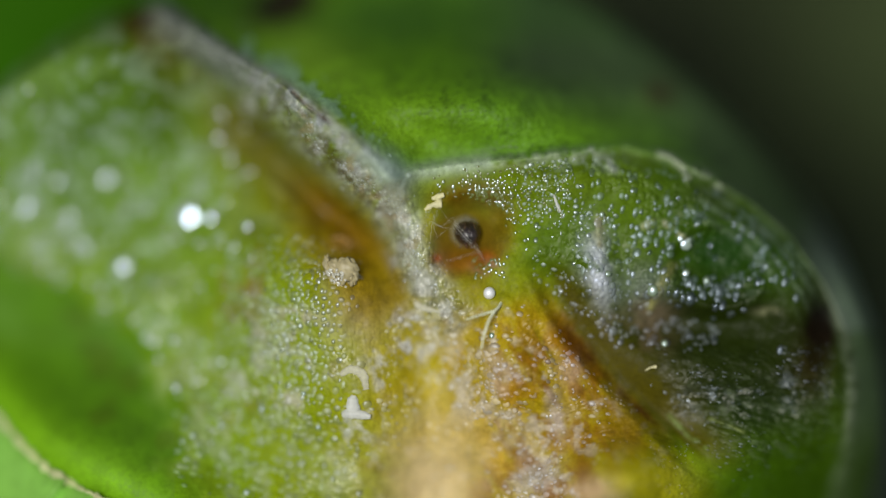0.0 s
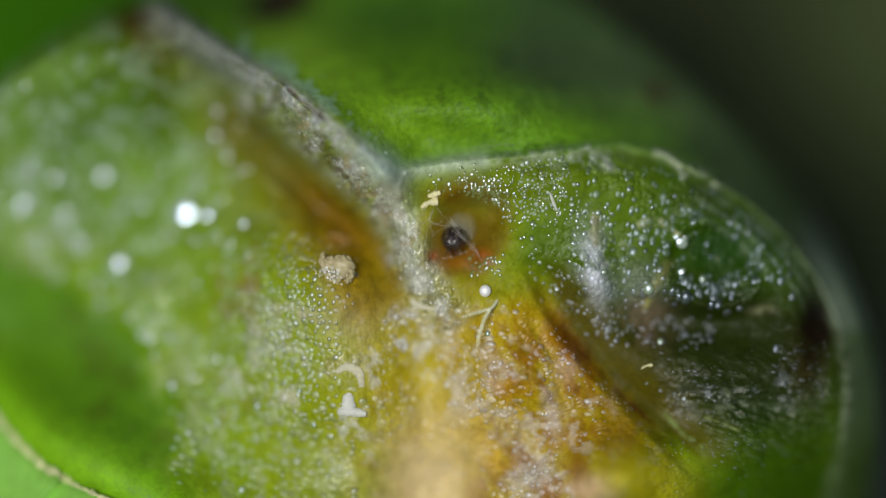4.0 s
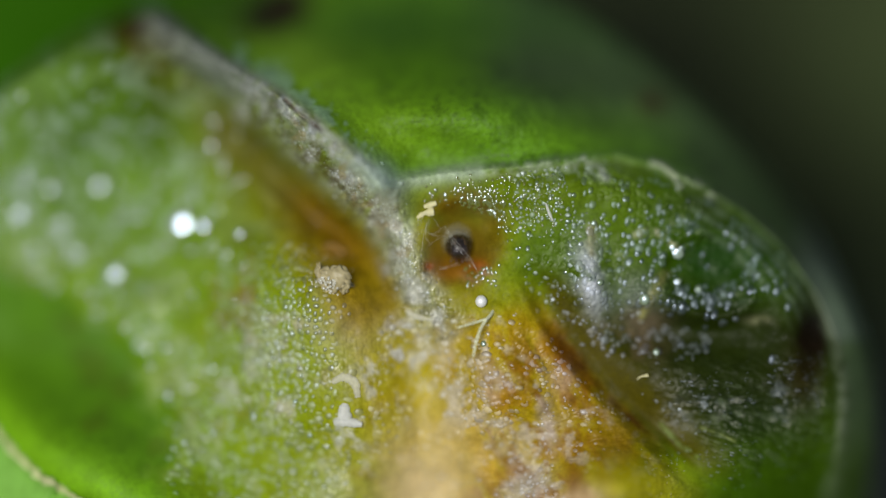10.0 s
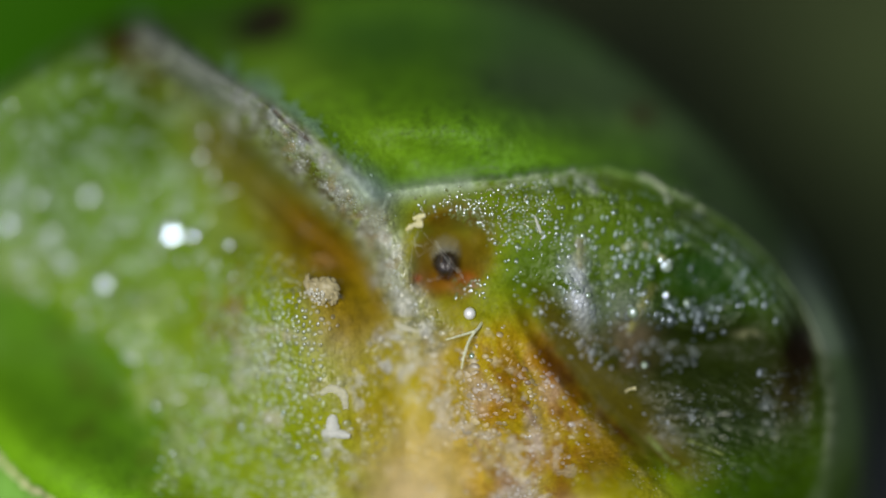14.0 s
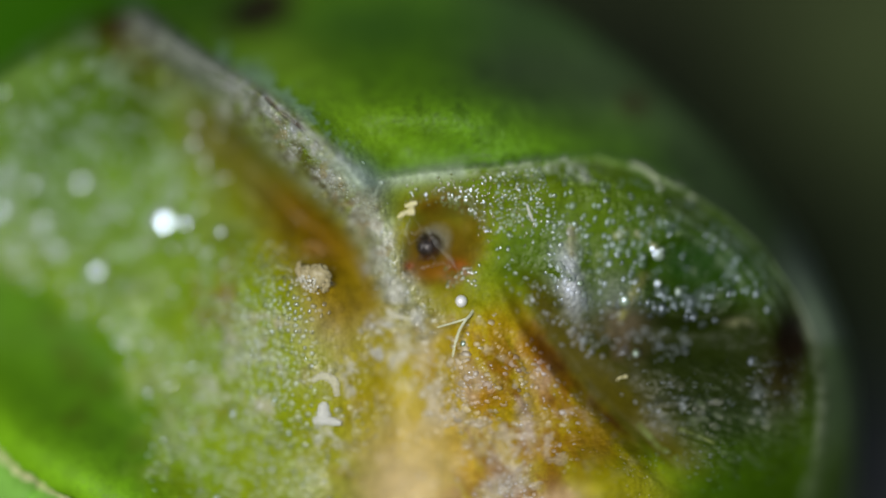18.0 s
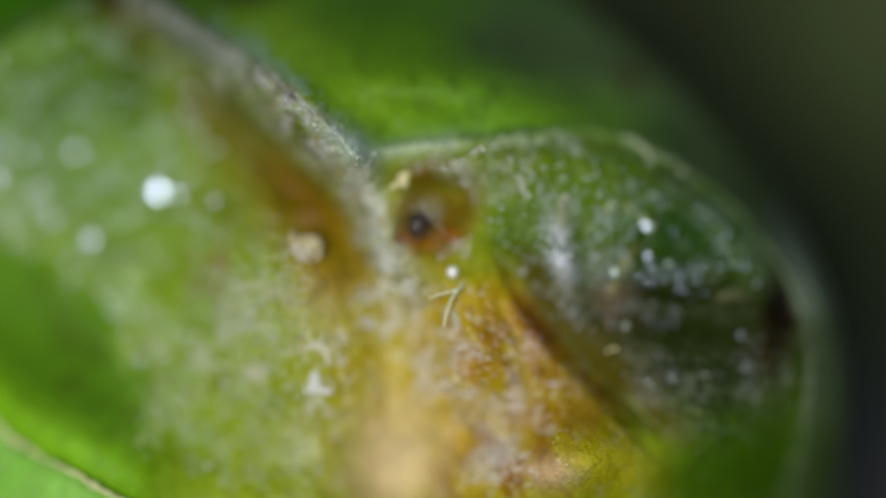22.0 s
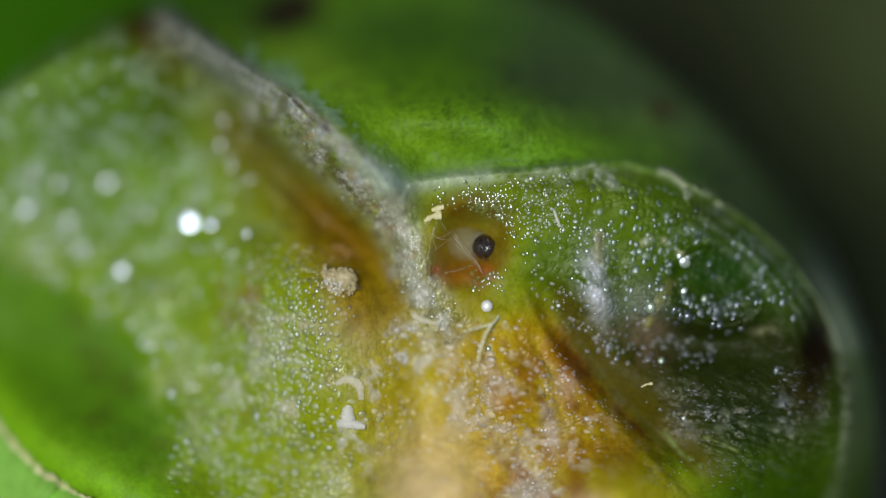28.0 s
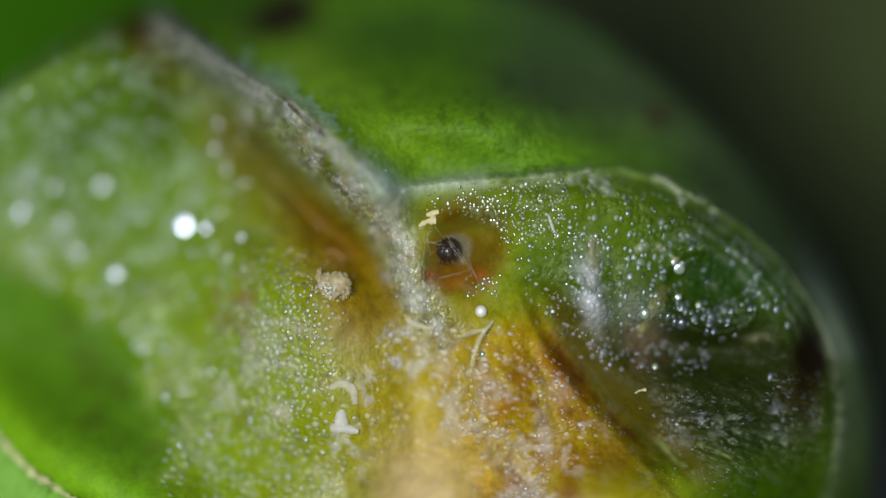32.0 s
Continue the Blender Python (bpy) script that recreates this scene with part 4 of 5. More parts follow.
BEADS = [
    ("single", scatter(230, (760, 292, 1010, 470), lambda x, y: below_seam(x, y) * not_hollow(x, y) * max(math.exp(-((x - 858) / 42) ** 2 - ((y - 336) / 24) ** 2), (0.8 if x > 815 else 0.25) * math.exp(-((y - 335) / 40) ** 2), math.exp(-((x - 912) / 18) ** 2) * (0.7 if y < 400 else 0.12)), 1.5, 3.1, 41)),
    ("scarred", scatter(400, (880, 268, 1120, 560), lambda x, y: below_seam(x, y, 8) * right_of_cleft(x, y, -20) * patchy(x, y, 60, 42, 0.2) * (1.0 if x < 1010 and y < 385 else 0.4 if x > 1010 else 0.2) * (1.0 if y < 400 else 0.4), 1.7, 5.0, 43)),
    ("dull", scatter(150, (440, 420, 640, 590), lambda x, y: math.exp(-((x - 535) / 80) ** 2 - ((y - 492) / 70) ** 2), 2.6, 4.6, 44, 2.0)),
    ("dull", scatter(170, (380, 560, 690, 760), lambda x, y: patchy(x, y, 60, 45, 0.1) * math.exp(-(max(0, x - 530) / 60) ** 2), 3.4, 6.0, 46)),
    ("left", scatter(230, (-20, 150, 450, 700), lambda x, y: patchy(x, y, 90, 47) * (0.5 if y < 260 else 1.0) * (0.3 if x > 230 and y < 300 else 1.0) * float(x > np.interp(y, [p[1] for p in BLOOM_EDGE], [p[0] for p in BLOOM_EDGE]) + 8 or y < 430), 3.0, 7.5, 48)),
    ("dull", scatter(60, (380, 540, 700, 760), lambda x, y: patchy(x, y, 46, 85, -0.1) * math.exp(-(max(0, x - 530) / 60) ** 2), 2.2, 5.0, 86)),
    ("seam", scatter(130, (540, 200, 680, 350), lambda x, y: math.exp(-(float(away(np.array(x), np.array(y), [(545, 203), (590, 250), (625, 300), (665, 338)])[0]) / 9) ** 2), 1.6, 3.0, 59)),
    ("blob", scatter(380, (640, 540, 1080, 900), lambda x, y: (1.0 if x > 840 else 0.3) * (1 - right_of_cleft(x, y, -16)) * patchy(x, y, 50, 49, -0.05) ** 1.6, 1.5, 4.4, 50)),
    ("blob", scatter(90, (650, 555, 880, 730), lambda x, y: (1 - right_of_cleft(x, y, -20)) * patchy(x, y, 60, 90, 0.0), 3.0, 5.0, 91)),
    ("streak", scatter(150, (1130, 610, 1480, 810), lambda x, y: right_of_cleft(x, y, 60 if y > 690 else 130) * patchy(x, y, 55, 51, -0.25) ** 2, 1.0, 3.4, 52)),
    ("scar", scatter(26, (1160, 670, 1260, 765), lambda x, y: right_of_cleft(x, y, 40) * math.exp(-((x - 1206 - 0.5 * (y - 720)) / 22) ** 2 - ((y - 720) / 24) ** 2), 1.4, 3.6, 69)),
    ("scar", scatter(22, (1100, 640, 1430, 720), lambda x, y: max(math.exp(-((x - a) / w) ** 2 - ((y - b) / v) ** 2) for a, b, w, v in ((1150, 682, 12, 5), (1262, 704, 10, 9), (1345, 697, 14, 5), (1203, 695, 12, 4), (1215, 662, 16, 10), (1258, 680, 5, 10))), 1.3, 2.8, 96)),
    ("scar", scatter(26, (1060, 676, 1130, 732), lambda x, y: math.exp(-(float(away(np.array(x), np.array(y), [(1068, 682), (1090, 703), (1108, 720), (1124, 728)])[0]) / 4) ** 2), 1.2, 2.4, 97)),
    ("scar", scatter(70, (1040, 780, 1230, 890), lambda x, y: patchy(x, y, 40, 101, 0.0), 1.0, 2.2, 102)),
    ("bloom", scatter(210, (410, 520, 610, 720), lambda x, y: patchy(x, y, 70, 98, 0.25) * math.exp(-(max(0, 480 - x) / 45) ** 2 - (max(0, x - 565) / 28) ** 2 - (max(0, y - 660) / 30) ** 2), 3.0, 4.6, 99, 2.3)),
    ("bloom", scatter(70, (440, 420, 600, 560), lambda x, y: math.exp(-((x - 520) / 46) ** 2 - ((y - 500) / 46) ** 2), 3.0, 4.4, 100, 2.4)),
    ("bloom", [(x, y, 5.0) for x, y in ((1123, 378), (1155, 398), (1146, 424), (1162, 434), (1175, 445), (1180, 352), (1215, 373), (1120, 485), (1252, 496), (1268, 508), (1296, 506), (1312, 490), (1342, 500), (1350, 443), (1308, 422), (1225, 525), (1316, 548), (1292, 556), (1408, 528), (1218, 595), (1265, 602), (1178, 610), (1086, 585), (1152, 604), (1380, 622))]),
    ("scar", scatter(210, (640, 560, 1070, 880), lambda x, y: max(math.exp(-((x - a) / w) ** 2 - ((y - b) / v) ** 2) for a, b, w, v in ((932, 788, 16, 20), (952, 845, 30, 20), (985, 735, 12, 32), (1018, 700, 16, 26), (885, 645, 30, 10), (745, 592, 18, 12), (800, 640, 24, 16), (700, 640, 24, 30), (1000, 640, 14, 20))), 1.4, 3.4, 74)),
    ("streak", scatter(110, (1250, 600, 1480, 830), lambda x, y: patchy(x, y, 60, 75, -0.2) * float(y > 640) * math.exp(-(max(0, x - 1400) / 40) ** 2), 1.0, 2.6, 73)),
    ("streak", scatter(46, (1190, 750, 1490, 885), lambda x, y: right_of_cleft(x, y, 40) * patchy(x, y, 60, 76, -0.05), 1.2, 2.8, 77)),
    ("left", scatter(28, (20, 190, 420, 450), lambda x, y: 1.0, 5.0, 8.0, 70, 3.0)),
    ("seam", scatter(430, (540, 200, 830, 560), lambda x, y: patchy(x, y, 30, 92, 0.1) * math.exp(-(min(away(np.array(x + 16), np.array(y - 14), SEAM_A)[0], away(np.array(x + 14), np.array(y - 8), SEAM_A2)[0]) / 24) ** 2), 1.2, 3.2, 53)),
    ("dull", scatter(240, (310, 690, 640, 900), lambda x, y: patchy(x, y, 70, 54, 0.05), 4.0, 7.0, 55)),
    ("scarred", scatter(60, (400, 120, 740, 430), lambda x, y: math.exp(-(min(away(np.array(x + 34), np.array(y - 28), SEAM_A)[0], away(np.array(x + 24), np.array(y - 14), SEAM_A2)[0]) / 26) ** 2), 2.0, 4.2, 65)),
    ("lobe", scatter(115, (1030, 270, 1350, 530), lambda x, y: below_seam(x, y, 12) * right_of_cleft(x, y, 10) * patchy(x, y, 70, 83, 0.15) * (0.2 if math.hypot((x - 1275) / 1.2, y - 445) < 50 else 1.0), 2.8, 5.6, 84)),
    ("drip", scatter(64, (935, 282, 1040, 430), lambda x, y: below_seam(x, y, 8) * max(math.exp(-(float(away(np.array(x), np.array(y), ln)[0]) / 7) ** 2) for ln in ([(962, 300), (985, 350), (998, 410)], [(1000, 286), (1012, 320)], [(940, 300), (952, 335)])), 1.2, 2.8, 89)),
    ("far", scatter(130, (1110, 285, 1480, 580), lambda x, y: below_seam(x, y, 14) * patchy(x, y, 60, 66, 0.15) * math.exp(-(max(0, y - 500) / 45) ** 2) * (0.5 if x < 1230 else 1.0) * float(x < 1405 or y < 500) * (0.15 if math.hypot((x - 1275) / 1.2, y - 445) < 48 else 1.0), 3.4, 6.4, 67)),
    ("seam", scatter(70, (736, 372, 790, 490), lambda x, y: math.exp(-(float(away(np.array(x), np.array(y), [(762, 380), (752, 410), (762, 450), (790, 492)])[0]) / 8) ** 2), 1.0, 2.4, 87)),
    ("single", scatter(34, (826, 326, 904, 374), lambda x, y: not_hollow(x, y) * math.exp(-((x - 862) / 30) ** 2 - ((y - 349) / 13) ** 2), 2.2, 3.3, 93, 1.2)),
    ("single", scatter(24, (838, 456, 892, 492), lambda x, y: 1.0, 1.8, 3.2, 56)),
    ("dull", scatter(60, (1040, 560, 1280, 622), lambda x, y: right_of_cleft(x, y, 24) * patchy(x, y, 40, 57) * math.exp(-((y - 585) / 22) ** 2), 3.0, 5.0, 58)),
]


def facing(x, y):
    """Unit normals of the bud's skin, in the stage's space."""
    e = 6.0
    px, py = spot(x + e, y, skin_depth(x + e, y)) - spot(x - e, y, skin_depth(x - e, y)), spot(x, y - e, skin_depth(x, y - e)) - spot(x, y + e, skin_depth(x, y + e))
    n = np.cross(px, py)
    return n / np.linalg.norm(n, axis=-1)[..., None]


def caps(a, bv, bf, rng, high=0.36, sink=0.1, stretch=0.25, long=1.0, pale=0.10, lean=1.6):
    """Low domes on the skin from rows of x, y, radius; verts, faces and colours. long: drawn out across, or down where negative."""
    x, y, r = a.T
    n = facing(x, y) + np.array((0.0, -1.0, 0.0)) * lean * rng.uniform(0.2, 1.2, (len(x), 1)) + rng.normal(0, 0.2, (len(x), 3))
    n /= np.linalg.norm(n, axis=-1)[:, None]
    t1 = np.cross(n, np.array((0.2, 0.1, 1.0)))
    t1 /= np.linalg.norm(t1, axis=-1)[:, None]
    t2 = np.cross(n, t1)
    k1, k2 = max(long, 1.0) * (1 + stretch * rng.uniform(-1, 1, len(x))), max(-long, 1.0) * (1 + stretch * rng.uniform(-1, 1, len(x)))
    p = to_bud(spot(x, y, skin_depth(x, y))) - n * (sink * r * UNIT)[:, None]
    v = p[:, None] + UNIT * r[:, None, None] * (bv[None, :, :1] * (t1 * k1[:, None])[:, None] + bv[None, :, 1:2] * (t2 * k2[:, None])[:, None] + bv[None, :, 2:] * high * n[:, None])
    f = bf[None] + (np.arange(len(x)) * len(bv))[:, None, None]
    # pale puts some of the beads' broad highlight into their colour
    c = np.repeat(np.clip(skin_colour(x, y) * 0.92 + pale * np.array((0.46, 0.49, 0.55)), 0, 0.9), len(bv), 0)
    return v.reshape(-1, 3), f.reshape(-1, 3), c


def build_beads():
    bv, bf = ball(6, 9)
    rng = np.random.RandomState(91)
    kinds = {"drip": (1.0, -2.4, 0.3, 0.05, 1.4), "lobe": (1.55, -1.35, 0.5, 0.05, 1.2), "bloom": (1.6, -1.15, 0.5, 0.08, 1.3), "scarred": (1.25, 1.0, 0.36, 0.02, 1.7), "far": (1.5, -1.3, 0.5, 0.05, 1.4), "left": (1.5, 1.0, 0.3, 0.04, 3.0), "streak": (0.9, 2.4, 0.5, 0.0, 1.2), "dull": (1.6, 1.0, 0.36, 0.08, 0.9), "blob": (1.5, 1.3, 0.42, 0.2, 1.3), "scar": (1.1, 1.3, 0.3, 0.13, 1.6), "seam": (1.0, 1.2, 0.34, 0.05, 1.6)}
    for name, mat, lab, wanted in (("papillae", BEAD, "tiny wet pale beads over the skin", ("scarred", "drip", "left", "scar", "seam")), ("lilac_papillae", LILAC, "soft lilac-grey beads over the dark lobe and the bloom", ("lobe", "far", "bloom")), ("dull_papillae", SOFT, "dull milky beads over the skin", ("dull", "streak", "blob"))):
        allv, allf, allc, k = [], [], [], 0
        for near, spots in BEADS:
            if near not in wanted:
                continue
            wide, long, high, pale, lean = kinds[near]
            v, f, c = caps(np.array(spots) * np.array((1, 1, wide)), bv, bf, rng, long=long, high=high, pale=pale, lean=lean, stretch=0.45 if near == "scar" else 0.25, sink=0.5 * high if near in ("lobe", "bloom", "far", "dull", "blob") else 0.1)
            allv.append(v)
            allf.append(f + k)
            allc.append(c)
            k += len(v)
        piece(name, mesh_from(name, np.concatenate(allv), np.concatenate(allf), np.concatenate(allc)), mat, bud, lab, kind="stuff")


build_beads()


def build_single_beads():
    """The beads round the hollow and by the frass, one by one."""
    me = mesh_from("papilla", *ball(6, 9))
    me.materials.append(PAPILLA)
    rng = np.random.RandomState(93)
    for near, spots in BEADS:
        if near != "single":
            continue
        for x, y, r in spots:
            n = (Vector(facing(np.array(x), np.array(y)).tolist()) + Vector((rng.normal(0, 0.2), -rng.uniform(0.3, 1.6), rng.normal(0, 0.2)))).normalized()
            p = to_bud(spot(x, y, float(skin_depth(x, y)))) - np.array(n) * 0.1 * r * UNIT
            ob = new("papilla", me)
            ob.parent = bud
            k = (1.1 if y < 410 else 1.25) * r * UNIT * (1 + 0.45 * math.exp(-((x - 862) / 40) ** 2 - ((y - 346) / 22) ** 2))
            ob.matrix_basis = Matrix.Translation(p.tolist()) @ n.to_track_quat("Z", "Y").to_matrix().to_4x4() @ Matrix.Diagonal((k * rng.uniform(.8, 1.2), k * rng.uniform(.8, 1.7), k * 0.4, 1))


DROPS = [(335, 380, 13), (372, 386, 9), (190, 318, 9), (102, 323, 8), (47, 368, 10), (218, 472, 11), (437, 401, 7), (130, 450, 7), (180, 512, 8),
         (186, 543, 8), (312, 687, 8), (236, 568, 7), (1214, 434, 8), (1204, 424, 5), (1219, 425, 4), (1214, 483, 6), (1155, 515, 10), (1250, 497, 6), (1176, 608, 6), (870, 594, 5),
         (1076, 485, 6), (1065, 380, 5), (308, 603, 8), (281, 636, 6), (121, 250, 6), (216, 256, 7), (124, 381, 9), (226, 372, 8), (262, 371, 8),
         (70, 426, 9), (112, 432, 7), (152, 436, 8), (312, 424, 8), (352, 430, 7), (60, 312, 8), (355, 508, 7), (341, 771, 6), (392, 754, 6), (463, 724, 6), (436, 872, 6), (537, 697, 5), (563, 757, 5)]
BROAD = {(335, 380): 1.2, (372, 386): 0.8, (190, 318): 1.5, (218, 472): 1.4, (47, 368): 1.3, (102, 323): 1.2, (124, 381): 0.9, (152, 436): 0.9, (262, 371): 0.8, (437, 401): 0.9, (1214, 434): 1.0}
drop_mesh = mesh_from("dew_drop", ball(10, 16)[0], ball(10, 16)[1])
drop_mesh.materials.append(DEW)
BRIGHT = {(335, 380), (372, 386), (1214, 434), (1204, 424), (1219, 425), (1214, 483)}
small_drop = drop_mesh.copy()
small_drop.materials[0] = GLINT
for x, y, r in DROPS:
    r = r * BROAD[(x, y)] * 1.25 if (x, y) in BROAD else r * 0.95
    n = Vector(facing(np.array(float(x)), np.array(float(y))).tolist())
    ob = new("dew_drop", drop_mesh)
    if (x, y) not in BRIGHT:
        ob.data = small_drop
    # flattened, lifted and turned to the lens, shaped to glint in the camera's view
    low = 0.15 if (x, y) in BRIGHT else 0.3 if (x, y) in BROAD else 0.45
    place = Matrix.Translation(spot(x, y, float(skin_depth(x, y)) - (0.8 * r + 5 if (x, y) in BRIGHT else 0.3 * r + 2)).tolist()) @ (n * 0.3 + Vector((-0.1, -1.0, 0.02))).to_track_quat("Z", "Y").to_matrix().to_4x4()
    ob.matrix_basis = STAGE @ place @ Matrix.Diagonal((r * UNIT, r * UNIT * (0.85 + 0.3 * random.random()), r * low * UNIT, 1))
    tagged(ob, "small clear dew drop on the bud's bloom", "drop", "dew drops on the bud")


# ---- the leaf under the bud ----
def build_leaf():
    edge = curve([(-160, 600, 80), (-70, 690, 50), (0, 742, 30), (50, 800, 20), (105, 842, 10), (180, 884, 0), (270, 930, -40), (390, 985, -40)], 24)
    edge[:, 2] = np.minimum(skin_depth(edge[:, 0], edge[:, 1]), 260) - 12 - 40 * ease(60, 190, edge[:, 0])
    n = len(edge)
    x0, y0 = edge[:, 0], edge[:, 1]
    wob = grainy(np.arange(n) * 1.0, np.zeros(n), 5, 2, 61) * 5
    leaf = thing("leaf", 60, 850, 200, "light green leaf with a corky edge, lying against the bud", "leaf")
    base = spot(60, 850, 200)
    rows_n = 26
    vs = []
    for thick in (0, 26):
        for k in range(rows_n):
            s = k / (rows_n - 1)
            x = x0 - 560 * s + wob * 0.7 * (1 - s)
            y = y0 + 620 * s - wob * 0.7 * (1 - s)
            d = edge[:, 2] + 1350 * s ** 1.5 + thick * min(1.0, 0.35 + 3 * s) - 22 * math.sin(min(1, s * 4) * math.pi)
            vs.append(spot(x, y, d) - base)
    vs = np.concatenate(vs)
    i, j = np.meshgrid(np.arange(rows_n - 1), np.arange(n - 1), indexing="ij")
    a = (i * n + j).ravel()
    q = np.stack([a, a + 1, a + n + 1, a + n], -1)
    N = rows_n * n
    rim = list(range(n)) + [k * n + n - 1 for k in range(1, rows_n)] + [(rows_n - 1) * n + k for k in range(n - 2, -1, -1)] + [k * n for k in range(rows_n - 2, 0, -1)]
    r = np.array(rim)
    s = np.roll(r, -1)
    faces = np.concatenate([q[:, ::-1], q + N, np.stack([r, s, s + N, r + N], -1)])
    piece("blade", mesh_from("blade", vs, faces), LEAF, leaf, "smooth light green blade")
    path = spot(x0 + wob * 0.7, y0 - wob * 0.7, edge[:, 2] + 4) - base
    rad = UNIT * (6.5 + 5 * grainy(np.arange(n) * 1.0, np.zeros(n), 3, 3, 63))
    v, f = tube(path, rad, 8)
    piece("edge", mesh_from("edge", v, f), EDGE, leaf, "pale corky leaf edge")


build_leaf()


# ---- crumbs and hairs ----
def lumpy(r, rough, seed, squash=(1, 1, 1)):
    def shape(v):
        n = np.array([noise.noise(Vector(p) * 2.2 + Vector((seed, 0, 0))) + 0.5 * noise.noise(Vector(p) * 5 + Vector((0, seed, 0))) for p in v])
        return v * (1 + rough * n)[:, None] * np.array(squash) * r * UNIT
    return ball(14, 20, shape)


def build_frass():
    x, y = 602, 488
    d = float(skin_depth(x, y))
    ob = thing("frass_lump", x, y, d, "crumbly tan lump of frass with wet beads on the bloom", "frass")
    for nm, r, rough, seed, squash, at in (("pellet", 22, 0.5, 3.0, (1.0, 0.6, 0.95), (10, -10, 9)), ("crumb", 15, 0.5, 5.0, (1.1, 0.6, 0.9), (-10, -6, 14)),
                                           ("crumb", 12, 0.8, 8.0, (0.9, 0.6, 1.3), (22, -9, 0)), ("crumb", 9, 0.9, 11.0, (0.6, 0.6, 1.5), (-24, -6, 20)),
                                           ("crumb", 17, 0.6, 14.0, (1.2, 0.5, 0.9), (-4, -3, -10))):
        v, f = lumpy(r, rough, seed, squash)
        piece(nm, mesh_from(nm, v + np.array(at) * UNIT, f), FRASS, ob)
    rng = np.random.RandomState(71)
    bv, bf = ball(6, 9)
    grp = []
    for k in range(64):
        a, b = rng.uniform(0, 2 * math.pi), rng.rand() ** 0.5
        px, pz = -14 + 27 * b * math.cos(a), -10 + 22 * b * math.sin(a)
        lift = -20 * math.exp(-((px - 4) / 26) ** 2 - ((pz - 4) / 24) ** 2) - 3
        grp.append((bv * rng.uniform(1.3, 3.2) * UNIT + np.array((px, lift, pz)) * UNIT, bf))
    v, f = many(grp)
    piece("beads", mesh_from("beads", v, f), FROTH, ob, "glassy wet beads on the frass", kind="stuff")


def sheet(pts, wide, lift, bend, thick=1.6, steps=10):
    """A thin curled flake along a line of plan points; returns verts relative to the first and faces."""
    c = curve(pts, steps)
    w = np.interp(np.linspace(0, 1, len(c)), np.linspace(0, 1, len(wide)), wide)
    w = w * (1 + 0.35 * grainy(c[:, 0], c[:, 1], 5, 2, 77))
    t = np.gradient(c[:, :2], axis=0)
    t /= np.linalg.norm(t, axis=1)[:, None]
    nx, ny = -t[:, 1], t[:, 0]
    cols, out = 5, []
    for off in (0, thick):
        for k in range(cols):
            s = k / (cols - 1) * 2 - 1
            out.append(spot(c[:, 0] + nx * w * s, c[:, 1] + ny * w * s, c[:, 2] - lift + bend * s * s + off))
    v = np.concatenate(out)
    n = len(c)
    i, j = np.meshgrid(np.arange(cols - 1), np.arange(n - 1), indexing="ij")
    a = (i * n + j).ravel()
    q = np.stack([a, a + 1, a + n + 1, a + n], -1)
    rim = list(range(n)) + [k * n + n - 1 for k in range(1, cols)] + [(cols - 1) * n + k for k in range(n - 2, -1, -1)] + [k * n for k in range(cols - 2, 0, -1)]
    r = np.array(rim)
    s = np.roll(r, -1)
    return v, np.concatenate([q[:, ::-1], q + cols * n, np.stack([r, s, s + cols * n, r + cols * n], -1)])


def flake(name, label, parts, material, category="flake"):
    x, y = parts[0][0][0][:2]
    d = float(skin_depth(x, y))
    ob = thing(name, x, y, d, label, category)
    for pts, wide, lift, bend in parts:
        p3 = [(a, b, float(skin_depth(a, b)) - (0.4 * c[0] if c else 0)) for a, b, *c in pts]
        v, f = sheet(p3, wide, 0.5 * lift, 0.6 * bend)
        piece("curl", mesh_from("curl", v - spot(x, y, d), f), material, ob)
    return ob


build_frass()
flake("dry_flake", "small cream flake of dry skin at the hollow's lip",
      [([(752, 372), (766, 363, 6), (782, 362, 14)], (3, 5.4, 6.2), 4, 3), ([(764, 352), (774, 349, 6), (786, 345, 16)], (3.5, 5.4, 3.6), 4, 3), ([(769, 366), (776, 356, 4), (772, 348, 8)], (4.6, 5.6, 4.6), 3, 3)], FLAKE)
flake("pale_flake", "pale torn flake of skin standing on the bloom",
      [([(626, 700), (624, 718, 12), (630, 736, 16)], (5, 12, 10), 8, 6), ([(606, 738), (620, 732, 12), (656, 738, 18)], (5, 11, 4), 8, 6)], PALE)
flake("curled_flake", "thin curled shred of skin on the bloom", [([(602, 664), (622, 654, 8), (642, 664, 10), (648, 690, 6)], (4, 7, 8, 5), 5, 3)], THIN)
flake("shred_or_glint", "thin pale shred of skin lying on the scar", [([(732, 535), (752, 546, 4), (780, 552, 2)], (4, 6, 3), 4, 3)], THIN)
# the narrow strip on the lobe is added in place of a wet glint
flake("shred_or_glint", "narrow pale strip standing in for a wet glint on the lobe", [([(980, 345), (986, 362, 4), (992, 376, 2)], (1.4, 3.0, 2.0), 3, 2)], PALE)
flake("curled_shred", "tiny yellowish curled shred beside the cleft", [([(1142, 656), (1151, 651, 3), (1162, 649, 5)], (1.0, 1.8, 2.6), 3, 2)], FLAKE)
flake("tan_flake", "small tan flake of dry skin beside the frass", [([(586, 424), (602, 424, 5), (622, 436, 3)], (4, 8, 5), 4, 3)], TAN)


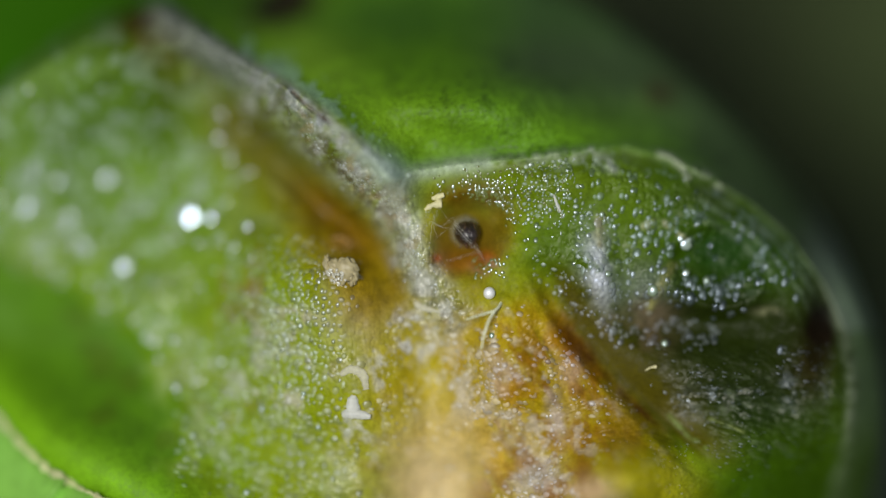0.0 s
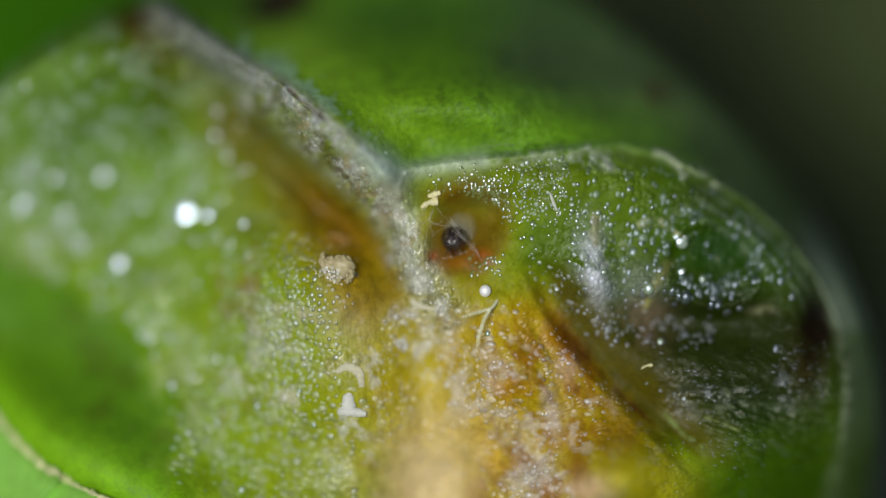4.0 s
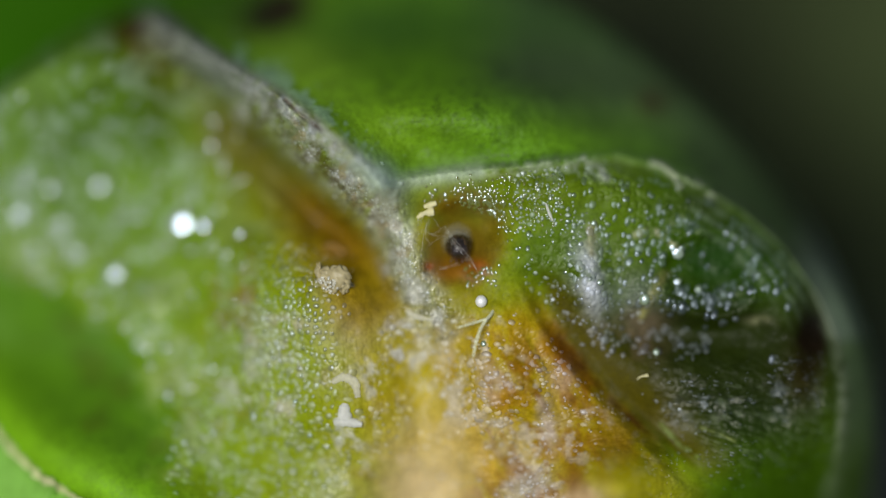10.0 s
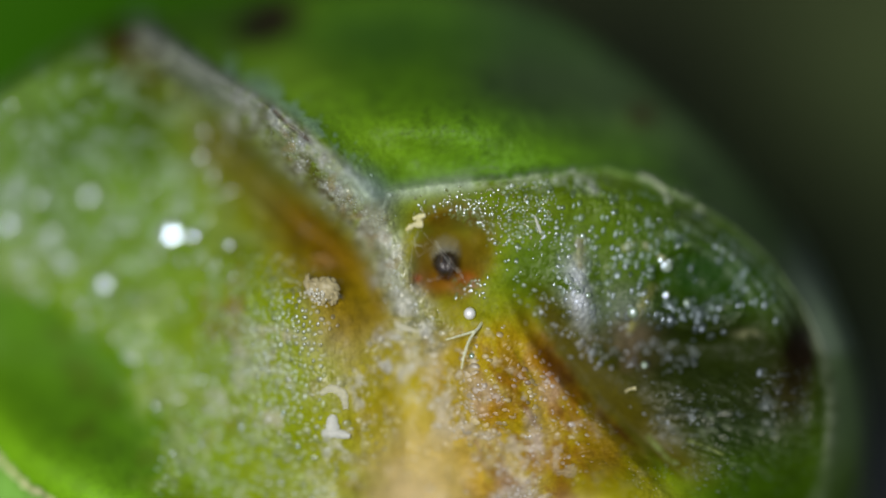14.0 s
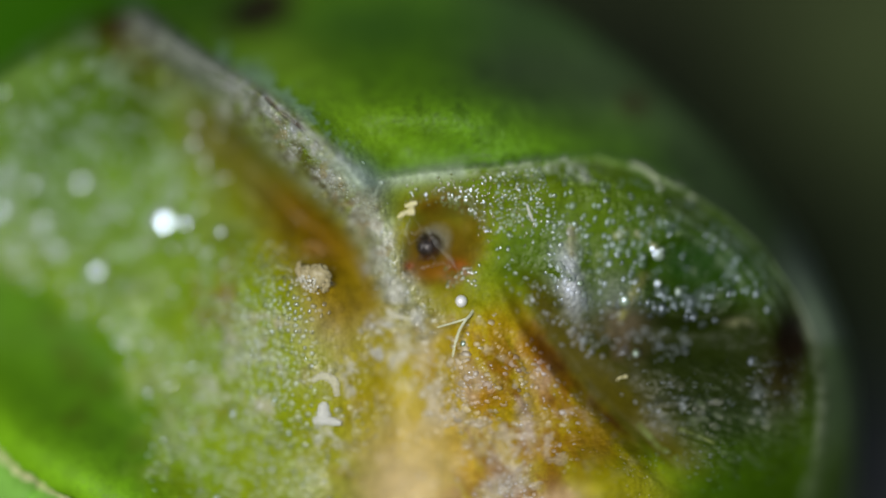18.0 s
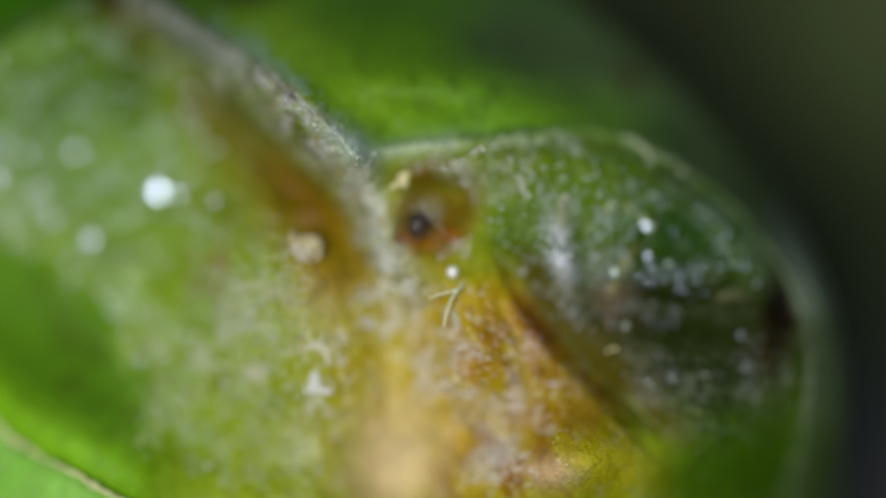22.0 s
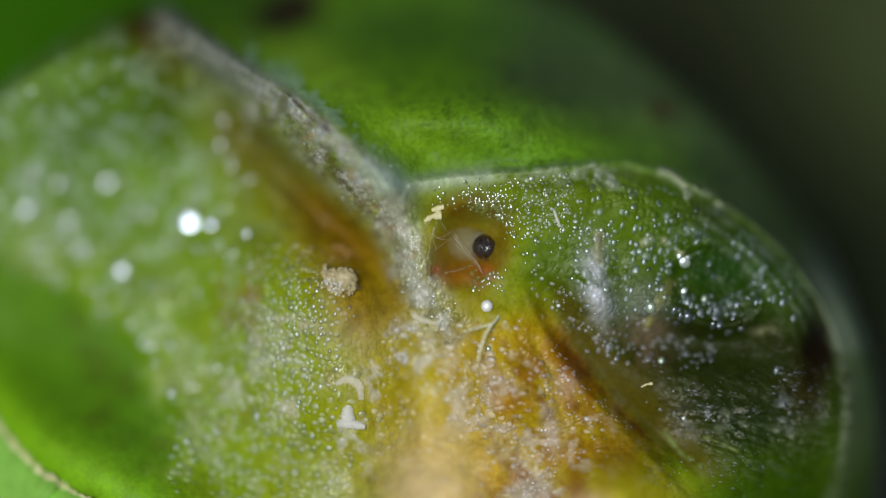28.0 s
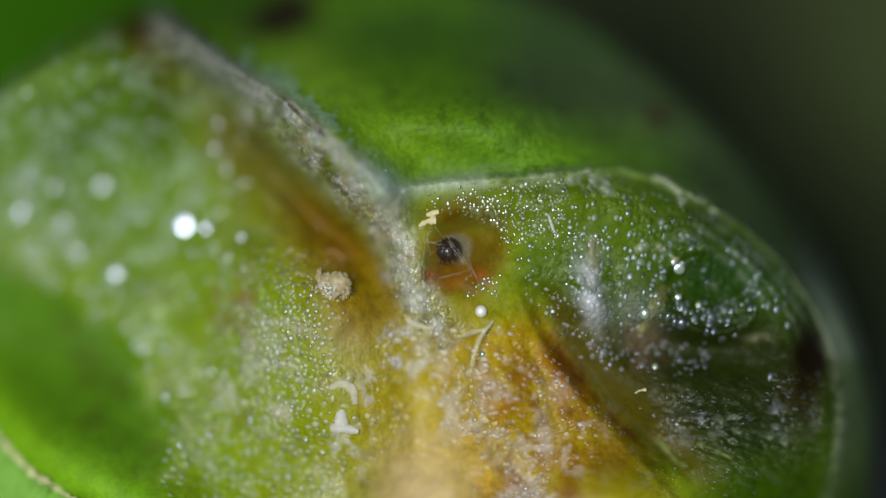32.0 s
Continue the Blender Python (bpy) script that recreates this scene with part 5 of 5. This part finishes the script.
def build_pearl():
    x, y = 866, 519
    d = float(skin_depth(x, y))
    v, f = ball(22, 32, lambda v: v * np.array((1.0, 0.9, 1.05)) * 10.4 * UNIT)
    me = mesh_from("wax_pearl", v, f)
    me.materials.append(WHITE)
    ob = new("wax_pearl", me)
    ob.matrix_basis = STAGE @ Matrix.Translation(spot(x, y, d - 9).tolist())
    tagged(ob, "tiny round white wax pearl beside the hollow", "pearl")


build_pearl()


def build_fork():
    x, y = 884, 540
    d = float(skin_depth(x, y))
    ob = thing("forked_hair", x, y, d, "pale yellow forked plant hair standing on the scar", "hair")
    base = spot(x, y, d)
    for pts, r in (([(888, 534, d + 4), (882, 544, d - 14), (874, 552, d - 24)], (2.8, 2.8, 2.4)),
                   ([(876, 550, d - 24), (850, 558, d - 30), (824, 566, d - 32)], (2.2, 1.8, 1.2)),
                   ([(876, 550, d - 24), (865, 568, d - 32), (857, 592, d - 36), (852, 618, d - 34)], (2.5, 2.5, 2.1, 1.4))):
        c = curve(pts, 8)
        rad = np.interp(np.linspace(0, 1, len(c)), np.linspace(0, 1, len(r)), r) * UNIT
        v, f = tube(spot(c[:, 0], c[:, 1], c[:, 2]) - base, rad, 8)
        piece("branch", mesh_from("branch", v, f), HAIR, ob)


build_fork()


def build_silk():
    ob = thing("silk_web", 800, 430, float(skin_depth(800, 430)), "loose white silk threads spun over the hollow", "silk")
    base = spot(800, 430, float(skin_depth(800, 430)))
    lines = [((776, 366), (790, 385), (803, 398)), ((803, 396), (820, 418), (852, 450)), ((805, 392), (828, 420), (856, 456)), ((800, 402), (784, 412), (770, 424)),
             ((768, 380), (768, 402), (774, 420)), ((770, 400), (792, 404), (808, 402)), ((775, 372), (764, 400), (760, 440)), ((790, 462), (812, 457), (842, 446)), ((840, 430), (850, 448), (862, 474)), ((806, 410), (830, 432), (858, 462)),
             ((762, 392), (780, 400), (800, 388)), ((842, 392), (838, 410), (846, 440)), ((800, 384), (812, 404), (836, 430))]
    for n, (a, b, c) in enumerate(lines):
        top = -11 if n in (1, 2, 9, 12) else -6
        da, dc = float(skin_depth(*a)) - 3, float(skin_depth(*c)) - 3
        mid = top if n < 6 or n in (9, 12) else (da + dc) / 2 - 8
        ln = curve([(a[0], a[1], min(da, 6 if n in (1, 2, 9, 12) else da)), (b[0], b[1], mid), (c[0], c[1], dc)], 8)
        ln[1:-1, :2] += np.random.RandomState(80 + n).normal(0, 0.3, (len(ln) - 2, 2))
        v, f = tube(spot(ln[:, 0], ln[:, 1], ln[:, 2]) - base, np.full(len(ln), (0.12 + 0.09 * (n % 3 == 1)) * UNIT), 5)
        piece("thread", mesh_from("thread", v, f), SILK, ob)


build_silk()


# ---- the larva ----
# seconds and where the head shows in the hollow, on the plan
HEAD_AT = [
    (0.0, 828, 413), (0.5, 813, 433), (1.0, 803, 434), (1.5, 803, 432), (2.0, 798, 436), (2.5, 802, 435), (3.0, 815, 418), (3.5, 814, 424), (5.5, 799, 428), (6.0, 798, 428), (6.5, 801, 431), (7.0, 812, 422), (7.5, 819, 425), (8.0, 812, 403), (8.5, 796, 394), (9.0, 815, 403), (9.5, 814, 414), (10.0, 826, 422), (10.5, 816, 410), (11.0, 805, 387), (11.5, 798, 386), (12.0, 804, 387), (12.5, 801, 381), (13.0, 819, 401), (13.5, 819, 422), (14.0, 823, 430), (14.5, 811, 433), (16.5, 803, 411), (17.0, 797, 425), (17.5, 796, 427), (18.0, 807, 419), (18.5, 807, 400), (19.0, 797, 385), (19.5, 799, 390), (20.0, 802, 390), (20.5, 798, 425), (21.0, 804, 434), (21.5, 809, 427), (22.0, 804, 433), (22.5, 817, 414), (23.0, 820, 426), (23.5, 839, 414), (24.0, 854, 422), (24.5, 872, 419), (25.0, 870, 422), (25.5, 861, 422), (27.5, 853, 421), (28.0, 860, 414), (28.5, 859, 430), (29.0, 842, 425), (29.5, 823, 439), (30.0, 815, 444), (30.5, 811, 454), (31.0, 808, 437), (31.5, 809, 425), (32.0, 806, 412),
]
NEST = (822, 408, 46)                 # where the body comes out of the tissue
larva = thing("larva", *NEST, "tiny larva with a glossy black head, turning in the hollow", "larva")
LARVA_BASE = spot(*NEST)


def head_mesh():
    def shape(v):
        x, y, z = v.T
        cleft = np.exp(-(x / 0.16) ** 2) * (0.5 + 0.5 * np.clip(-y + z, 0, 1))
        k = 1 - 0.10 * cleft - 0.05 * np.exp(-((z + 0.55) / 0.2) ** 2)
        k = k * (1 + 0.16 * np.clip(-z, 0, 1) ** 3)
        return v * k[:, None] * np.array((1.0, 0.95, 1.04)) * 24 * UNIT
    return ball(22, 32, shape)


v, f = head_mesh()
larva_head = piece("head", mesh_from("head", v, f), HEAD, larva, "glossy black-brown head capsule")
for sx in (-1, 1):
    v, f = tube([Vector((sx * 5, -14, -19)) * UNIT, Vector((sx * 5, -18, -22)) * UNIT, Vector((sx * 2, -22, -24)) * UNIT], np.array((3.2, 2.6, 1.0)) * UNIT, 8)
    piece("jaw", mesh_from("jaw", v, f), JAW, larva_head, "amber jaw")
    v, f = tube([Vector((sx * 11, -14, -17)) * UNIT, Vector((sx * 14, -18, -20)) * UNIT, Vector((sx * 16, -22, -21)) * UNIT], np.array((1.8, 1.4, 0.7)) * UNIT, 6)
    piece("feeler", mesh_from("feeler", v, f), BAND, larva_head)
    arc = []
    for s in np.linspace(0.25, 1.35, 12):
        ph = math.pi / 2 - sx * (0.25 + 0.5 * (1.35 - s))
        arc.append(Vector((24.2 * math.sin(s) * math.cos(ph), 23.0 * math.sin(s) * math.sin(ph), -25.6 * math.cos(s))) * UNIT)
    v, f = tube(arc, np.full(12, 0.8 * UNIT), 6)
    piece("suture", mesh_from("suture", v, f), BAND, larva_head, "paler brown suture line")


def ring_mesh(r):
    def shape(v):
        return v * np.array((1.0, 1.0, 0.62)) * r * UNIT * (1 + 0.03 * np.sin(9 * np.arctan2(v[:, 1:2], v[:, 0:1])))
    return ball(12, 24, shape)


SEGMENTS = []
for n, r in enumerate((24.5, 28, 33, 37)):
    v, f = ring_mesh(r)
    SEGMENTS.append(piece("collar" if n == 0 else "body_segment", mesh_from("segment", v, f), COLLAR if n == 0 else FLESH, larva, "pale translucent body ring"))


def motions():
    """The larva's head sways in the hollow, and its body rings follow."""
    foot = Vector((0, 0, 0))
    rows = {ob: [] for ob in (larva_head, *SEGMENTS)}
    for t, x, y in HEAD_AT:
        reach = math.hypot(x - NEST[0], y - NEST[1])
        d = 20 + 0.08 * reach
        tip = Vector((spot(x, y, d) - LARVA_BASE).tolist())
        out = (tip - foot).normalized()
        lean = (out + Vector((0, -0.55, -0.25))).normalized()
        turn = (-lean).to_track_quat("Z", "Y").to_matrix().to_4x4()
        rows[larva_head].append((t, Matrix.Translation(tip) @ turn))
        for n, ob in enumerate(SEGMENTS):
            s = (0.80, 0.52, 0.26, 0.0)[n]
            p = tip * s + Vector((0, (1 - s) * 12 * UNIT, 0))
            if n == 0:
                p = tip - lean * 13 * UNIT
            rows[ob].append((t, Matrix.Translation(p) @ turn))
    for ob, r in rows.items():
        walk(ob, r)


# ---- the single beads of the skin ----
build_single_beads()

motions()
